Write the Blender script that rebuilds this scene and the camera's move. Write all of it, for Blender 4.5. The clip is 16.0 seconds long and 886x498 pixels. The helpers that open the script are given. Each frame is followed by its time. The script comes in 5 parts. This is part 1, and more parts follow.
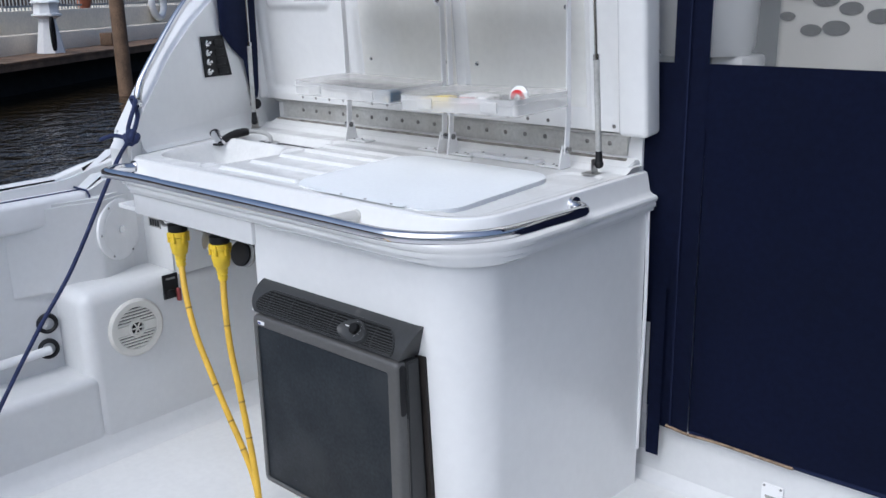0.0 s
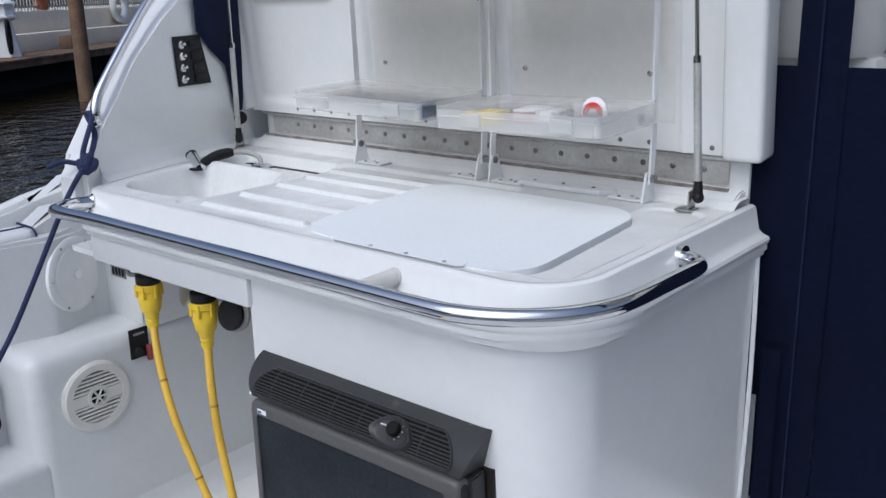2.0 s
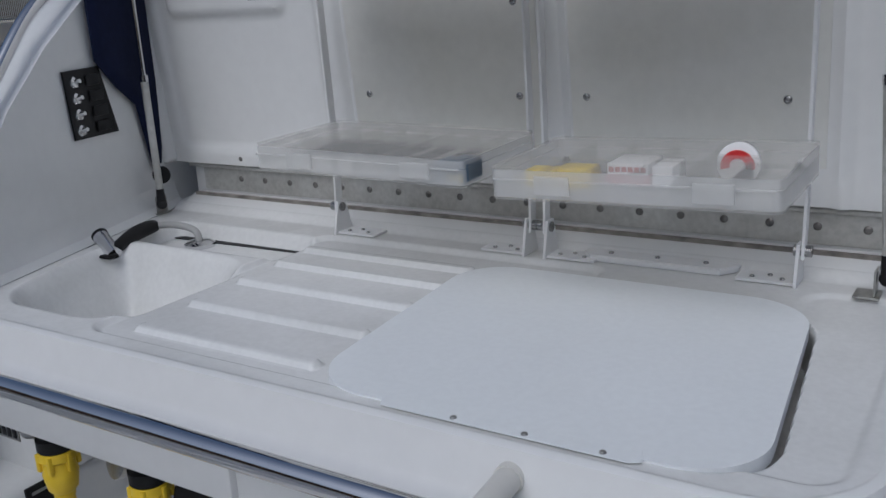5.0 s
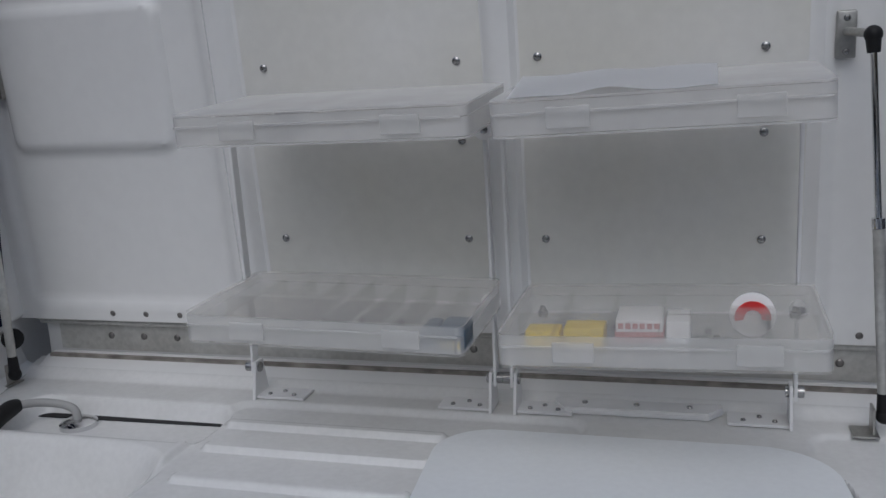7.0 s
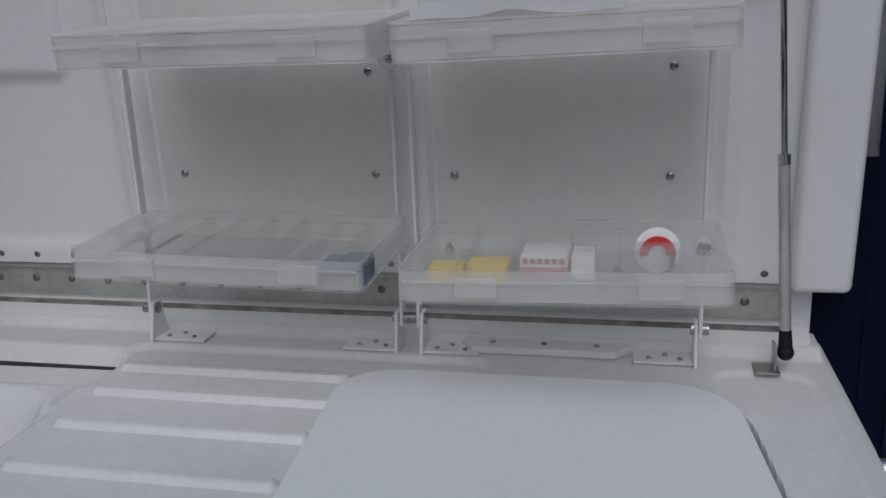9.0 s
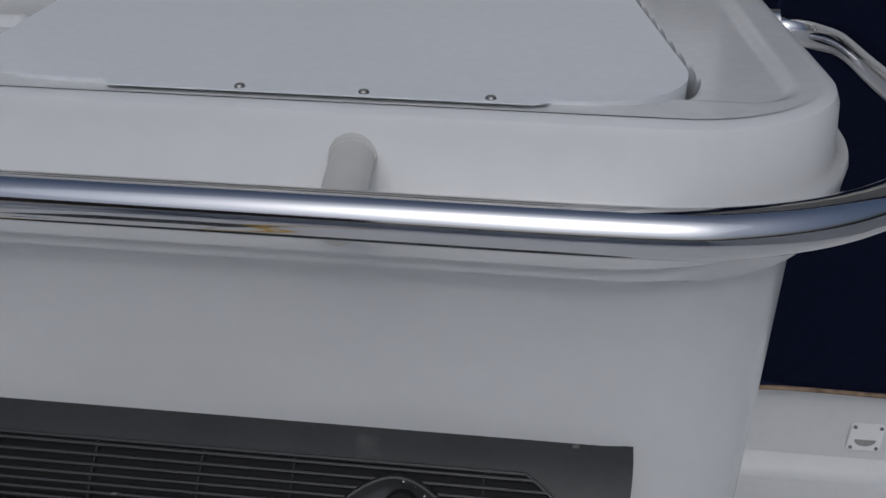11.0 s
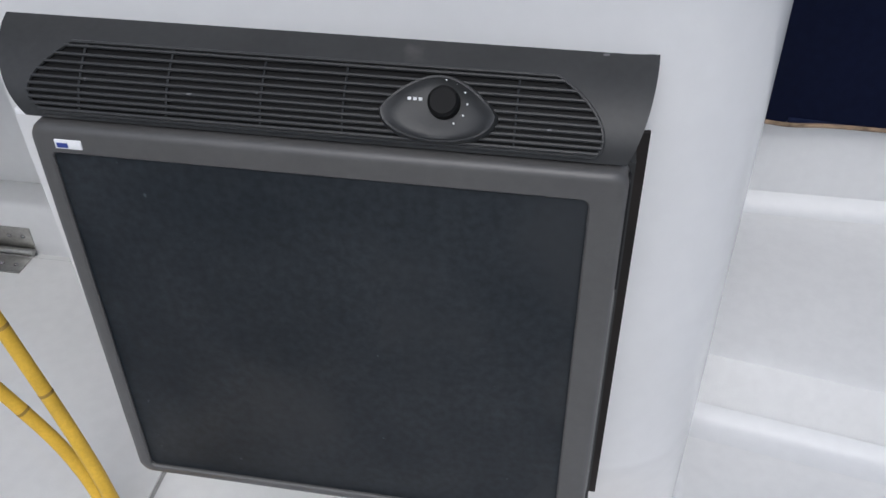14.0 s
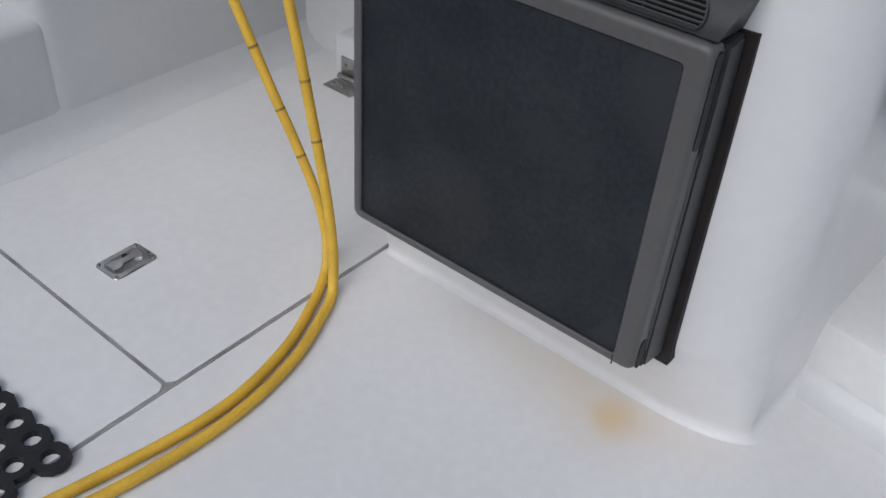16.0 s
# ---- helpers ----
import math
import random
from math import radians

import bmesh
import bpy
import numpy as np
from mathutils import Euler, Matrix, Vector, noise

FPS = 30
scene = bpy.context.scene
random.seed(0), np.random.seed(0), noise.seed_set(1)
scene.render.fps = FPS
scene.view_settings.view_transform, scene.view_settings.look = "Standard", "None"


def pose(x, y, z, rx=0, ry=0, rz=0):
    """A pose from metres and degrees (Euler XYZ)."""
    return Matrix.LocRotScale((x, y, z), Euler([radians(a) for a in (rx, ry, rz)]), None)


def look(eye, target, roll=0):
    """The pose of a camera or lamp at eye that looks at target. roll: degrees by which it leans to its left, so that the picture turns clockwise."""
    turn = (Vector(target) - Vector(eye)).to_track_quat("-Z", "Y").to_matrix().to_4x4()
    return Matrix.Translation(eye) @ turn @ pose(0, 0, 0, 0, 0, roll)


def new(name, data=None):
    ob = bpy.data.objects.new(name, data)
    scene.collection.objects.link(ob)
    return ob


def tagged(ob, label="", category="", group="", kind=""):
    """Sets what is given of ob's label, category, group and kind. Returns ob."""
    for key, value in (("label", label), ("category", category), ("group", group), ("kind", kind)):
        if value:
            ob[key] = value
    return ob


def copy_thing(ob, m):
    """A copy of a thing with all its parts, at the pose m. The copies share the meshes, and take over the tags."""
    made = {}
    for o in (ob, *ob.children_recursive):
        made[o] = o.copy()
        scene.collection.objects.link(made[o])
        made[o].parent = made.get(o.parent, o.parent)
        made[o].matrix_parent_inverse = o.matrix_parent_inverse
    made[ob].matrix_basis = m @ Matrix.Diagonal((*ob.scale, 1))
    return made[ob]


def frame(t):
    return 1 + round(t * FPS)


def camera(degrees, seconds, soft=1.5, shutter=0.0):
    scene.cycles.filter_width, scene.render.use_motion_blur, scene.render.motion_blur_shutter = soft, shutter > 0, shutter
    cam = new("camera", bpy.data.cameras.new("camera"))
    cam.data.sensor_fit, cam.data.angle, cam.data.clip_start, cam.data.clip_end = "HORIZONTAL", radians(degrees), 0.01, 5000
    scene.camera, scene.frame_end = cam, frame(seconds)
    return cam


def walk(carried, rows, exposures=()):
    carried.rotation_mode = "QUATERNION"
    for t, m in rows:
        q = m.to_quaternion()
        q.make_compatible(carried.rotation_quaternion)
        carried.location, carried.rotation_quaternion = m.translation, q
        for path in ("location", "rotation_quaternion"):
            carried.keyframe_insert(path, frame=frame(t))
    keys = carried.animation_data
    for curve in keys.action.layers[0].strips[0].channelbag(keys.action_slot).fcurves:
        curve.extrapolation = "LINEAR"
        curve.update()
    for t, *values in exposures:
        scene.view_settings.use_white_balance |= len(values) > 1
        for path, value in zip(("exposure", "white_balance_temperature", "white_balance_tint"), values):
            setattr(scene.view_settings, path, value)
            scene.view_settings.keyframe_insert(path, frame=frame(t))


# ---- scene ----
cam = camera(52.0, 16.0)
PATH = [
    (0, (1.444, -1.168, 1.283), (0.147, 0.253, 0.738), -1.1),
    (0.5, (1.371, -1.128, 1.284), (0.097, 0.298, 0.7), -0.9),
    (1, (1.258, -1.087, 1.263), (0.011, 0.362, 0.674), -0.7),
    (1.5, (1.13, -1.006, 1.259), (-0.111, 0.458, 0.696), -1.0),
    (2, (1.007, -0.907, 1.257), (-0.238, 0.561, 0.713), -1.3),
    (2.5, (0.867, -0.836, 1.254), (-0.34, 0.646, 0.663), -1.4),
    (3, (0.734, -0.784, 1.253), (-0.41, 0.721, 0.6), -1.2),
    (3.5, (0.65, -0.702, 1.239), (-0.478, 0.816, 0.588), -1.4),
    (4, (0.588, -0.619, 1.263), (-0.544, 0.905, 0.633), -2.3),
    (4.2, (0.567, -0.594, 1.264), (-0.57, 0.934, 0.653), -2.8),
    (6.3, (0.208, -0.594, 1.301), (-0.472, 1.232, 0.849), -3.1),
    (6.5, (0.166, -0.599, 1.319), (-0.445, 1.253, 0.876), -3.0),
    (7, (0.149, -0.576, 1.349), (-0.413, 1.3, 0.946), -3.1),
    (7.5, (0.143, -0.563, 1.359), (-0.377, 1.339, 1.026), -3.0),
    (8, (0.138, -0.557, 1.364), (-0.332, 1.362, 1.056), -2.7),
    (8.2, (0.145, -0.551, 1.362), (-0.317, 1.366, 1.032), -2.6),
    (10.3, (0.23, -0.509, 1.14), (-0.096, 1.314, 0.385), 0.0),
    (10.5, (0.241, -0.496, 1.106), (-0.077, 1.32, 0.329), 0.4),
    (11, (0.221, -0.451, 1.053), (0.045, 1.304, 0.11), 0.9),
    (11.5, (0.246, -0.476, 1.026), (0.09, 1.232, -0.003), 1.7),
    (12, (0.266, -0.493, 1.004), (0.09, 1.18, -0.077), 2.1),
    (12.5, (0.273, -0.506, 0.997), (0.036, 1.129, -0.131), 0.9),
    (13, (0.266, -0.519, 0.982), (0.007, 1.082, -0.188), 0.1),
    (13.5, (0.259, -0.565, 0.942), (-0.01, 1.056, -0.2), 0.3),
    (14, (0.253, -0.582, 0.947), (-0.027, 0.969, -0.284), -0.6),
    (14.3, (0.256, -0.587, 0.959), (-0.039, 0.938, -0.301), -0.5),
    (14.5, (0.277, -0.592, 0.965), (-0.071, 0.923, -0.294), -1.0),
    (15, (0.366, -0.637, 0.965), (-0.115, 0.848, -0.284), 0.2),
    (15.5, (0.474, -0.75, 0.954), (-0.167, 0.681, -0.287), 3.0),
    (16, (0.567, -0.791, 0.945), (-0.386, 0.465, -0.285), 4.3),
]
walk(cam, [(t, look(eye, target, roll)) for t, eye, target, roll in PATH],
     [(0.0, -0.22, 5130, 6), (1.5, -0.30, 5150, 6), (2.5, -0.64, 5160, 6), (3.0, -0.84, 5160, 6), (3.5, -0.98, 5170, 6), (4.2, -1.08, 5180, 6), (7.0, -1.44, 5280, 7), (8.2, -1.44, 5280, 7), (10.5, -1.37, 5340, 7), (11.0, -1.55, 5330, 7), (11.5, -1.52, 5330, 7), (12.0, -0.80, 5340, 7), (12.5, -0.66, 5340, 7), (13.5, -0.64, 5320, 7), (14.5, -0.57, 5330, 7), (15.0, -0.62, 5340, 7), (16.0, -0.75, 5370, 8)])

# ---- light ----
SUN_EL, SUN_AZ = radians(50), radians(175)
world = bpy.data.worlds.new("sky")
scene.world = world
world.use_nodes = True
wt = world.node_tree
sky = wt.nodes.new("ShaderNodeTexSky")
sky.sky_type, sky.sun_disc = "NISHITA", False
sky.sun_elevation, sky.sun_rotation = SUN_EL, SUN_AZ
sky.dust_density, sky.air_density, sky.ozone_density = 9.0, 0.8, 0.4
wt.links.new(sky.outputs["Color"], wt.nodes["Background"].inputs["Color"])
wt.nodes["Background"].inputs["Strength"].default_value = 0.15
sun_data = bpy.data.lights.new("sun", "SUN")
sun_data.energy, sun_data.angle, sun_data.color = 0.30, radians(70), (1.0, 0.97, 0.93)
sun = new("sun", sun_data)
sun.matrix_world = look((0, 0, 0), (-math.sin(SUN_AZ) * math.cos(SUN_EL), -math.cos(SUN_AZ) * math.cos(SUN_EL), -math.sin(SUN_EL)))
scene.view_settings.exposure = 0.0


# ---- materials ----
def mat(name, colour, rough=0.5, metal=0.0, vary=0.06, scale=6.0, bump=0.0, bump_scale=200.0, colour2=None, fine=0.0, coat=0.0, spec=0.5):
    m = bpy.data.materials.new(name)
    m.use_nodes = True
    nt = m.node_tree
    b = nt.nodes["Principled BSDF"]
    b.inputs["Roughness"].default_value, b.inputs["Metallic"].default_value = rough, metal
    b.inputs["Coat Weight"].default_value, b.inputs["Specular IOR Level"].default_value = coat, spec
    tc = nt.nodes.new("ShaderNodeTexCoord")
    n1 = nt.nodes.new("ShaderNodeTexNoise")
    n1.inputs["Scale"].default_value, n1.inputs["Detail"].default_value = scale, 6
    nt.links.new(tc.outputs["Object"], n1.inputs["Vector"])
    ramp = nt.nodes.new("ShaderNodeValToRGB")
    lo = [c * (1 - vary) for c in colour] if colour2 is None else colour2
    hi = [min(1, c * (1 + vary)) for c in colour] if colour2 is None else colour
    ramp.color_ramp.elements[0].color, ramp.color_ramp.elements[1].color = (*lo, 1), (*hi, 1)
    ramp.color_ramp.elements[0].position, ramp.color_ramp.elements[1].position = 0.3, 0.7
    nt.links.new(n1.outputs["Fac"], ramp.inputs["Fac"])
    out = ramp.outputs["Color"]
    if fine:
        n2 = nt.nodes.new("ShaderNodeTexNoise")
        n2.inputs["Scale"].default_value, n2.inputs["Detail"].default_value = scale * 14, 4
        nt.links.new(tc.outputs["Object"], n2.inputs["Vector"])
        mr = nt.nodes.new("ShaderNodeMapRange")
        mr.inputs[1].default_value, mr.inputs[2].default_value = 0.35, 0.65
        mr.inputs[3].default_value, mr.inputs[4].default_value = 1 - fine, 1 + fine
        nt.links.new(n2.outputs["Fac"], mr.inputs[0])
        mx = nt.nodes.new("ShaderNodeVectorMath")
        mx.operation = "MULTIPLY"
        nt.links.new(out, mx.inputs[0])
        nt.links.new(mr.outputs[0], mx.inputs[1])
        out = mx.outputs[0]
        rr = nt.nodes.new("ShaderNodeMapRange")
        rr.inputs[3].default_value, rr.inputs[4].default_value = rough * 0.8, min(1, rough * 1.25)
        nt.links.new(n1.outputs["Fac"], rr.inputs[0])
        nt.links.new(rr.outputs[0], b.inputs["Roughness"])
    nt.links.new(out, b.inputs["Base Color"])
    if bump:
        n3 = nt.nodes.new("ShaderNodeTexNoise")
        n3.inputs["Scale"].default_value, n3.inputs["Detail"].default_value = bump_scale, 3
        nt.links.new(tc.outputs["Object"], n3.inputs["Vector"])
        bp = nt.nodes.new("ShaderNodeBump")
        bp.inputs["Strength"].default_value, bp.inputs["Distance"].default_value = bump, 0.001
        nt.links.new(n3.outputs["Fac"], bp.inputs["Height"])
        nt.links.new(bp.outputs["Normal"], b.inputs["Normal"])
    return m


def clear_plastic(name, colour, alpha, rough):
    """Milky plastic: part of the light goes straight through, the rest meets a pale satin surface."""
    m = bpy.data.materials.new(name)
    m.use_nodes = True
    nt = m.node_tree
    b = nt.nodes["Principled BSDF"]
    b.inputs["Base Color"].default_value, b.inputs["Roughness"].default_value = (*colour, 1), rough
    tr = nt.nodes.new("ShaderNodeBsdfTransparent")
    tr.inputs["Color"].default_value = (0.985, 0.98, 0.97, 1)
    tc = nt.nodes.new("ShaderNodeTexCoord")
    no = nt.nodes.new("ShaderNodeTexNoise")
    no.inputs["Scale"].default_value, no.inputs["Detail"].default_value = 18, 5
    nt.links.new(tc.outputs["Object"], no.inputs["Vector"])
    mr = nt.nodes.new("ShaderNodeMapRange")
    mr.inputs[1].default_value, mr.inputs[2].default_value = 0.3, 0.7
    mr.inputs[3].default_value, mr.inputs[4].default_value = alpha * 0.94, min(1, alpha * 1.06)
    nt.links.new(no.outputs["Fac"], mr.inputs[0])
    mix = nt.nodes.new("ShaderNodeMixShader")
    nt.links.new(mr.outputs[0], mix.inputs["Fac"])
    nt.links.new(tr.outputs[0], mix.inputs[1])
    nt.links.new(b.outputs[0], mix.inputs[2])
    nt.links.new(mix.outputs[0], nt.nodes["Material Output"].inputs["Surface"])
    return m


def specks(m, scale, size, keep, colour):
    """Scattered drip marks and flecks: small ragged dots in some cells of a Voronoi pattern."""
    nt = m.node_tree
    b = nt.nodes["Principled BSDF"]
    src = b.inputs["Base Color"].links[0].from_socket
    tc = nt.nodes.new("ShaderNodeTexCoord")
    wob = nt.nodes.new("ShaderNodeTexNoise")
    wob.inputs["Scale"].default_value = scale * 3
    nt.links.new(tc.outputs["Object"], wob.inputs["Vector"])
    off = nt.nodes.new("ShaderNodeVectorMath")
    off.operation = "MULTIPLY_ADD"
    off.inputs[1].default_value = (0.5 / scale,) * 3
    nt.links.new(wob.outputs["Color"], off.inputs[0])
    nt.links.new(tc.outputs["Object"], off.inputs[2])
    vo = nt.nodes.new("ShaderNodeTexVoronoi")
    vo.inputs["Scale"].default_value = scale
    nt.links.new(off.outputs[0], vo.inputs["Vector"])
    near = nt.nodes.new("ShaderNodeMapRange")
    near.inputs[1].default_value, near.inputs[2].default_value = size * 0.5, size
    near.inputs[3].default_value, near.inputs[4].default_value = 0.8, 0.0
    nt.links.new(vo.outputs["Distance"], near.inputs[0])
    sep = nt.nodes.new("ShaderNodeSeparateColor")
    nt.links.new(vo.outputs["Color"], sep.inputs[0])
    pick = nt.nodes.new("ShaderNodeMath")
    pick.operation = "LESS_THAN"
    pick.inputs[1].default_value = keep
    nt.links.new(sep.outputs[0], pick.inputs[0])
    mu = nt.nodes.new("ShaderNodeMath")
    mu.operation = "MULTIPLY"
    nt.links.new(near.outputs[0], mu.inputs[0])
    nt.links.new(pick.outputs[0], mu.inputs[1])
    mx = nt.nodes.new("ShaderNodeMix")
    mx.data_type = "RGBA"
    mx.inputs[7].default_value = (*colour, 1)
    nt.links.new(mu.outputs[0], mx.inputs[0])
    nt.links.new(src, mx.inputs[6])
    nt.links.new(mx.outputs[2], b.inputs["Base Color"])
    return m


GEL = mat("gelcoat", (0.76, 0.76, 0.75), 0.24, vary=0.025, scale=3, fine=0.012, coat=0.3)
GEL_TOP = mat("gelcoat_worn", (0.75, 0.75, 0.74), 0.20, scale=8, colour2=(0.68, 0.68, 0.665), fine=0.025, bump=0.05, bump_scale=300)
def water_marks(m, scale, low, high):
    """Gloss that changes in ragged patches, as where water has dried."""
    nt = m.node_tree
    tc = nt.nodes.new("ShaderNodeTexCoord")
    no = nt.nodes.new("ShaderNodeTexNoise")
    no.inputs["Scale"].default_value, no.inputs["Detail"].default_value, no.inputs["Distortion"].default_value = scale, 5, 1.6
    nt.links.new(tc.outputs["Object"], no.inputs["Vector"])
    mr = nt.nodes.new("ShaderNodeMapRange")
    mr.inputs[1].default_value, mr.inputs[2].default_value = 0.43, 0.58
    mr.inputs[3].default_value, mr.inputs[4].default_value = low, high
    nt.links.new(no.outputs["Fac"], mr.inputs[0])
    nt.links.new(mr.outputs[0], nt.nodes["Principled BSDF"].inputs["Roughness"])
    return m


water_marks(GEL_TOP, 6.0, 0.13, 0.27)
DECK = mat("nonskid_deck", (0.70, 0.70, 0.69), 0.6, vary=0.03, scale=4, fine=0.02, bump=0.25, bump_scale=500)
LINER = mat("liner_gelcoat", (0.65, 0.655, 0.655), 0.3, vary=0.03, scale=4, fine=0.015)
BOARD = mat("aged_board", (0.77, 0.765, 0.74), 0.32, scale=3.5, colour2=(0.69, 0.68, 0.62), fine=0.02)
CUT_BOARD = mat("white_polyethylene", (0.80, 0.82, 0.83), 0.45, vary=0.015, scale=8, fine=0.015, bump=0.04, bump_scale=400)
STEEL = mat("polished_steel", (0.72, 0.72, 0.73), 0.07, 1.0, vary=0.03, scale=20)
STEEL_DULL = mat("dull_steel", (0.48, 0.48, 0.46), 0.38, 1.0, scale=14, colour2=(0.30, 0.29, 0.27), fine=0.08)
HINGE_STEEL = mat("brushed_hinge_steel", (0.60, 0.60, 0.575), 0.45, 0.55, scale=9, colour2=(0.42, 0.41, 0.38), fine=0.08)
HINGE_SCREW = mat("tarnished_screw", (0.20, 0.19, 0.18), 0.35, 0.8, vary=0.2, scale=90)
# painted shade between the grille bars; also the black of the dial knob
GRILLE_SHADE_KNOB = mat("grille_shade_knob_black", (0.006, 0.006, 0.006), 0.6, vary=0.2, spec=0.2)
SCREW = mat("screw_steel", (0.38, 0.38, 0.38), 0.25, 1.0, vary=0.1, scale=90)
FRIDGE = mat("graphite_plastic", (0.036, 0.037, 0.037), 0.42, vary=0.12, scale=12, fine=0.06, bump=0.08, bump_scale=700, spec=0.36)
FRIDGE_FRAME = mat("bronze_grey_plastic", (0.088, 0.086, 0.083), 0.36, vary=0.08, scale=9, fine=0.04)
PANEL = mat("slate_panel", (0.0075, 0.011, 0.015), 0.55, scale=9, colour2=(0.020, 0.024, 0.028), fine=0.30, bump=0.05, bump_scale=600, spec=0.35)
specks(PANEL, 60, 0.10, 0.10, (0.07, 0.08, 0.09))
specks(PANEL, 7, 0.55, 0.45, (0.024, 0.027, 0.030))
specks(FRIDGE, 60, 0.13, 0.10, (0.20, 0.20, 0.20))
specks(FRIDGE, 22, 0.30, 0.12, (0.085, 0.083, 0.080))
BLACK = mat("black_plastic", (0.012, 0.012, 0.013), 0.5, vary=0.2, scale=30, fine=0.05, spec=0.25)
RUST = mat("brown_foam", (0.014, 0.010, 0.008), 0.8, vary=0.4, scale=30)
NAVY = mat("navy_canvas", (0.008, 0.012, 0.040), 0.85, scale=5, colour2=(0.0055, 0.009, 0.031), fine=0.10, bump=0.35, bump_scale=900, spec=0.2)
NAVY_ROPE = mat("navy_rope", (0.014, 0.022, 0.075), 0.8, vary=0.3, scale=80, bump=0.6, bump_scale=400)
YELLOW = mat("yellow_cord", (0.68, 0.43, 0.035), 0.5, vary=0.12, scale=20, fine=0.05)
YELLOW_PLUG = mat("yellow_rubber", (0.78, 0.55, 0.02), 0.45, vary=0.06, scale=40)
WHITE_PAINT = mat("white_paint", (0.80, 0.80, 0.80), 0.35, vary=0.03, scale=20)
SPEAKER = mat("cream_plastic", (0.66, 0.645, 0.60), 0.45, vary=0.04, scale=25)
# near-black that paints the shade in gaps, in holes and under the dock
GAP_SHADE = mat("cavity_shade", (0.02, 0.02, 0.02), 0.9, vary=0.3)
SEAM = mat("seam_grime", (0.26, 0.26, 0.25), 0.9, vary=0.4, scale=15)
CAULK = mat("dirty_caulk", (0.34, 0.32, 0.28), 0.8, scale=30, colour2=(0.10, 0.09, 0.08))
CLEAR = clear_plastic("milky_clear_plastic", (0.87, 0.865, 0.85), 0.17, 0.32)
CLEAR_WALL = clear_plastic("milky_wall_plastic", (0.88, 0.88, 0.87), 0.32, 0.32)
CLEAR_HAZY = clear_plastic("hazy_clear_plastic", (0.86, 0.855, 0.84), 0.42, 0.36)
CLEAR_THIN = clear_plastic("thin_clear_plastic", (0.87, 0.865, 0.85), 0.09, 0.32)
VINYL = clear_plastic("clear_vinyl", (0.55, 0.56, 0.55), 0.16, 0.10)
RED = mat("red_print", (0.62, 0.03, 0.03), 0.4)
YELLOW_BOX = mat("yellow_card", (0.80, 0.60, 0.05), 0.5)
BLUE_BOX = mat("blue_grey_card", (0.07, 0.11, 0.16), 0.5)
PALE_RED = mat("pink_print", (0.55, 0.28, 0.28), 0.5)
PAPER = mat("white_paper", (0.88, 0.88, 0.88), 0.6, vary=0.02)
RUBBER = mat("black_rubber_mat", (0.012, 0.012, 0.013), 0.6, vary=0.3, scale=40, bump=0.2)
CUSHION = mat("beige_vinyl", (0.30, 0.30, 0.29), 0.5, vary=0.1, scale=5)
WOOD = mat("weathered_wood", (0.22, 0.14, 0.085), 0.85, scale=3, colour2=(0.10, 0.065, 0.04), fine=0.2)
CREAM = mat("cream_stucco", (0.84, 0.76, 0.62), 0.85, vary=0.06, scale=1.5, fine=0.05)
RAILGREY = mat("grey_railing", (0.35, 0.35, 0.34), 0.5)
WATER = mat("harbour_water", (0.016, 0.012, 0.006), 0.06, vary=0.3, scale=0.5, bump=1.0, bump_scale=3.5, spec=0.22)
for nd in WATER.node_tree.nodes:
    if nd.type == "BUMP":
        nd.inputs["Distance"].default_value = 0.06


# ---- building helpers ----
def mesh_of(bm, material, smooth=True):
    me = bpy.data.meshes.new("m")
    bmesh.ops.recalc_face_normals(bm, faces=bm.faces)
    bm.to_mesh(me)
    bm.free()
    if smooth:
        for p in me.polygons:
            p.use_smooth = True
        me.set_sharp_from_angle(angle=radians(38))
    me.materials.append(material)
    return me


def part(name, bm, material, parent=None, label="", smooth=True):
    ob = new(name, mesh_of(bm, material, smooth))
    ob.parent = parent
    if label:
        ob["label"] = label
    return ob


def thing(name, label, category, group="", kind="", at=None):
    ob = new(name)
    if at is not None:
        ob.matrix_world = at
    return tagged(ob, label, category, group, kind)


def box(x0, x1, y0, y1, z0, z1, bev=0.0, seg=2, bm=None):
    bm = bm or bmesh.new()
    g = bmesh.ops.create_cube(bm, size=1)
    for v in g["verts"]:
        v.co = Vector(((x0 + x1) / 2 + v.co.x * (x1 - x0), (y0 + y1) / 2 + v.co.y * (y1 - y0), (z0 + z1) / 2 + v.co.z * (z1 - z0)))
    if bev:
        edges = list({e for v in g["verts"] for e in v.link_edges})
        bmesh.ops.bevel(bm, geom=edges, offset=bev, segments=seg, affect="EDGES", profile=0.5)
    return bm


def cyl(p, q, r, r2=None, n=16, bm=None, caps=True):
    bm = bm or bmesh.new()
    p, q = Vector(p), Vector(q)
    d = q - p
    m = Matrix.Translation((p + q) / 2) @ d.to_track_quat("Z", "Y").to_matrix().to_4x4()
    bmesh.ops.create_cone(bm, cap_ends=caps, segments=n, radius1=r, radius2=r if r2 is None else r2, depth=d.length, matrix=m)
    return bm


def ball(c, r, bm=None, scale=(1, 1, 1), n=12):
    bm = bm or bmesh.new()
    bmesh.ops.create_uvsphere(bm, u_segments=n * 2, v_segments=n, radius=r, matrix=Matrix.Translation(c) @ Matrix.Diagonal((*scale, 1)))
    return bm


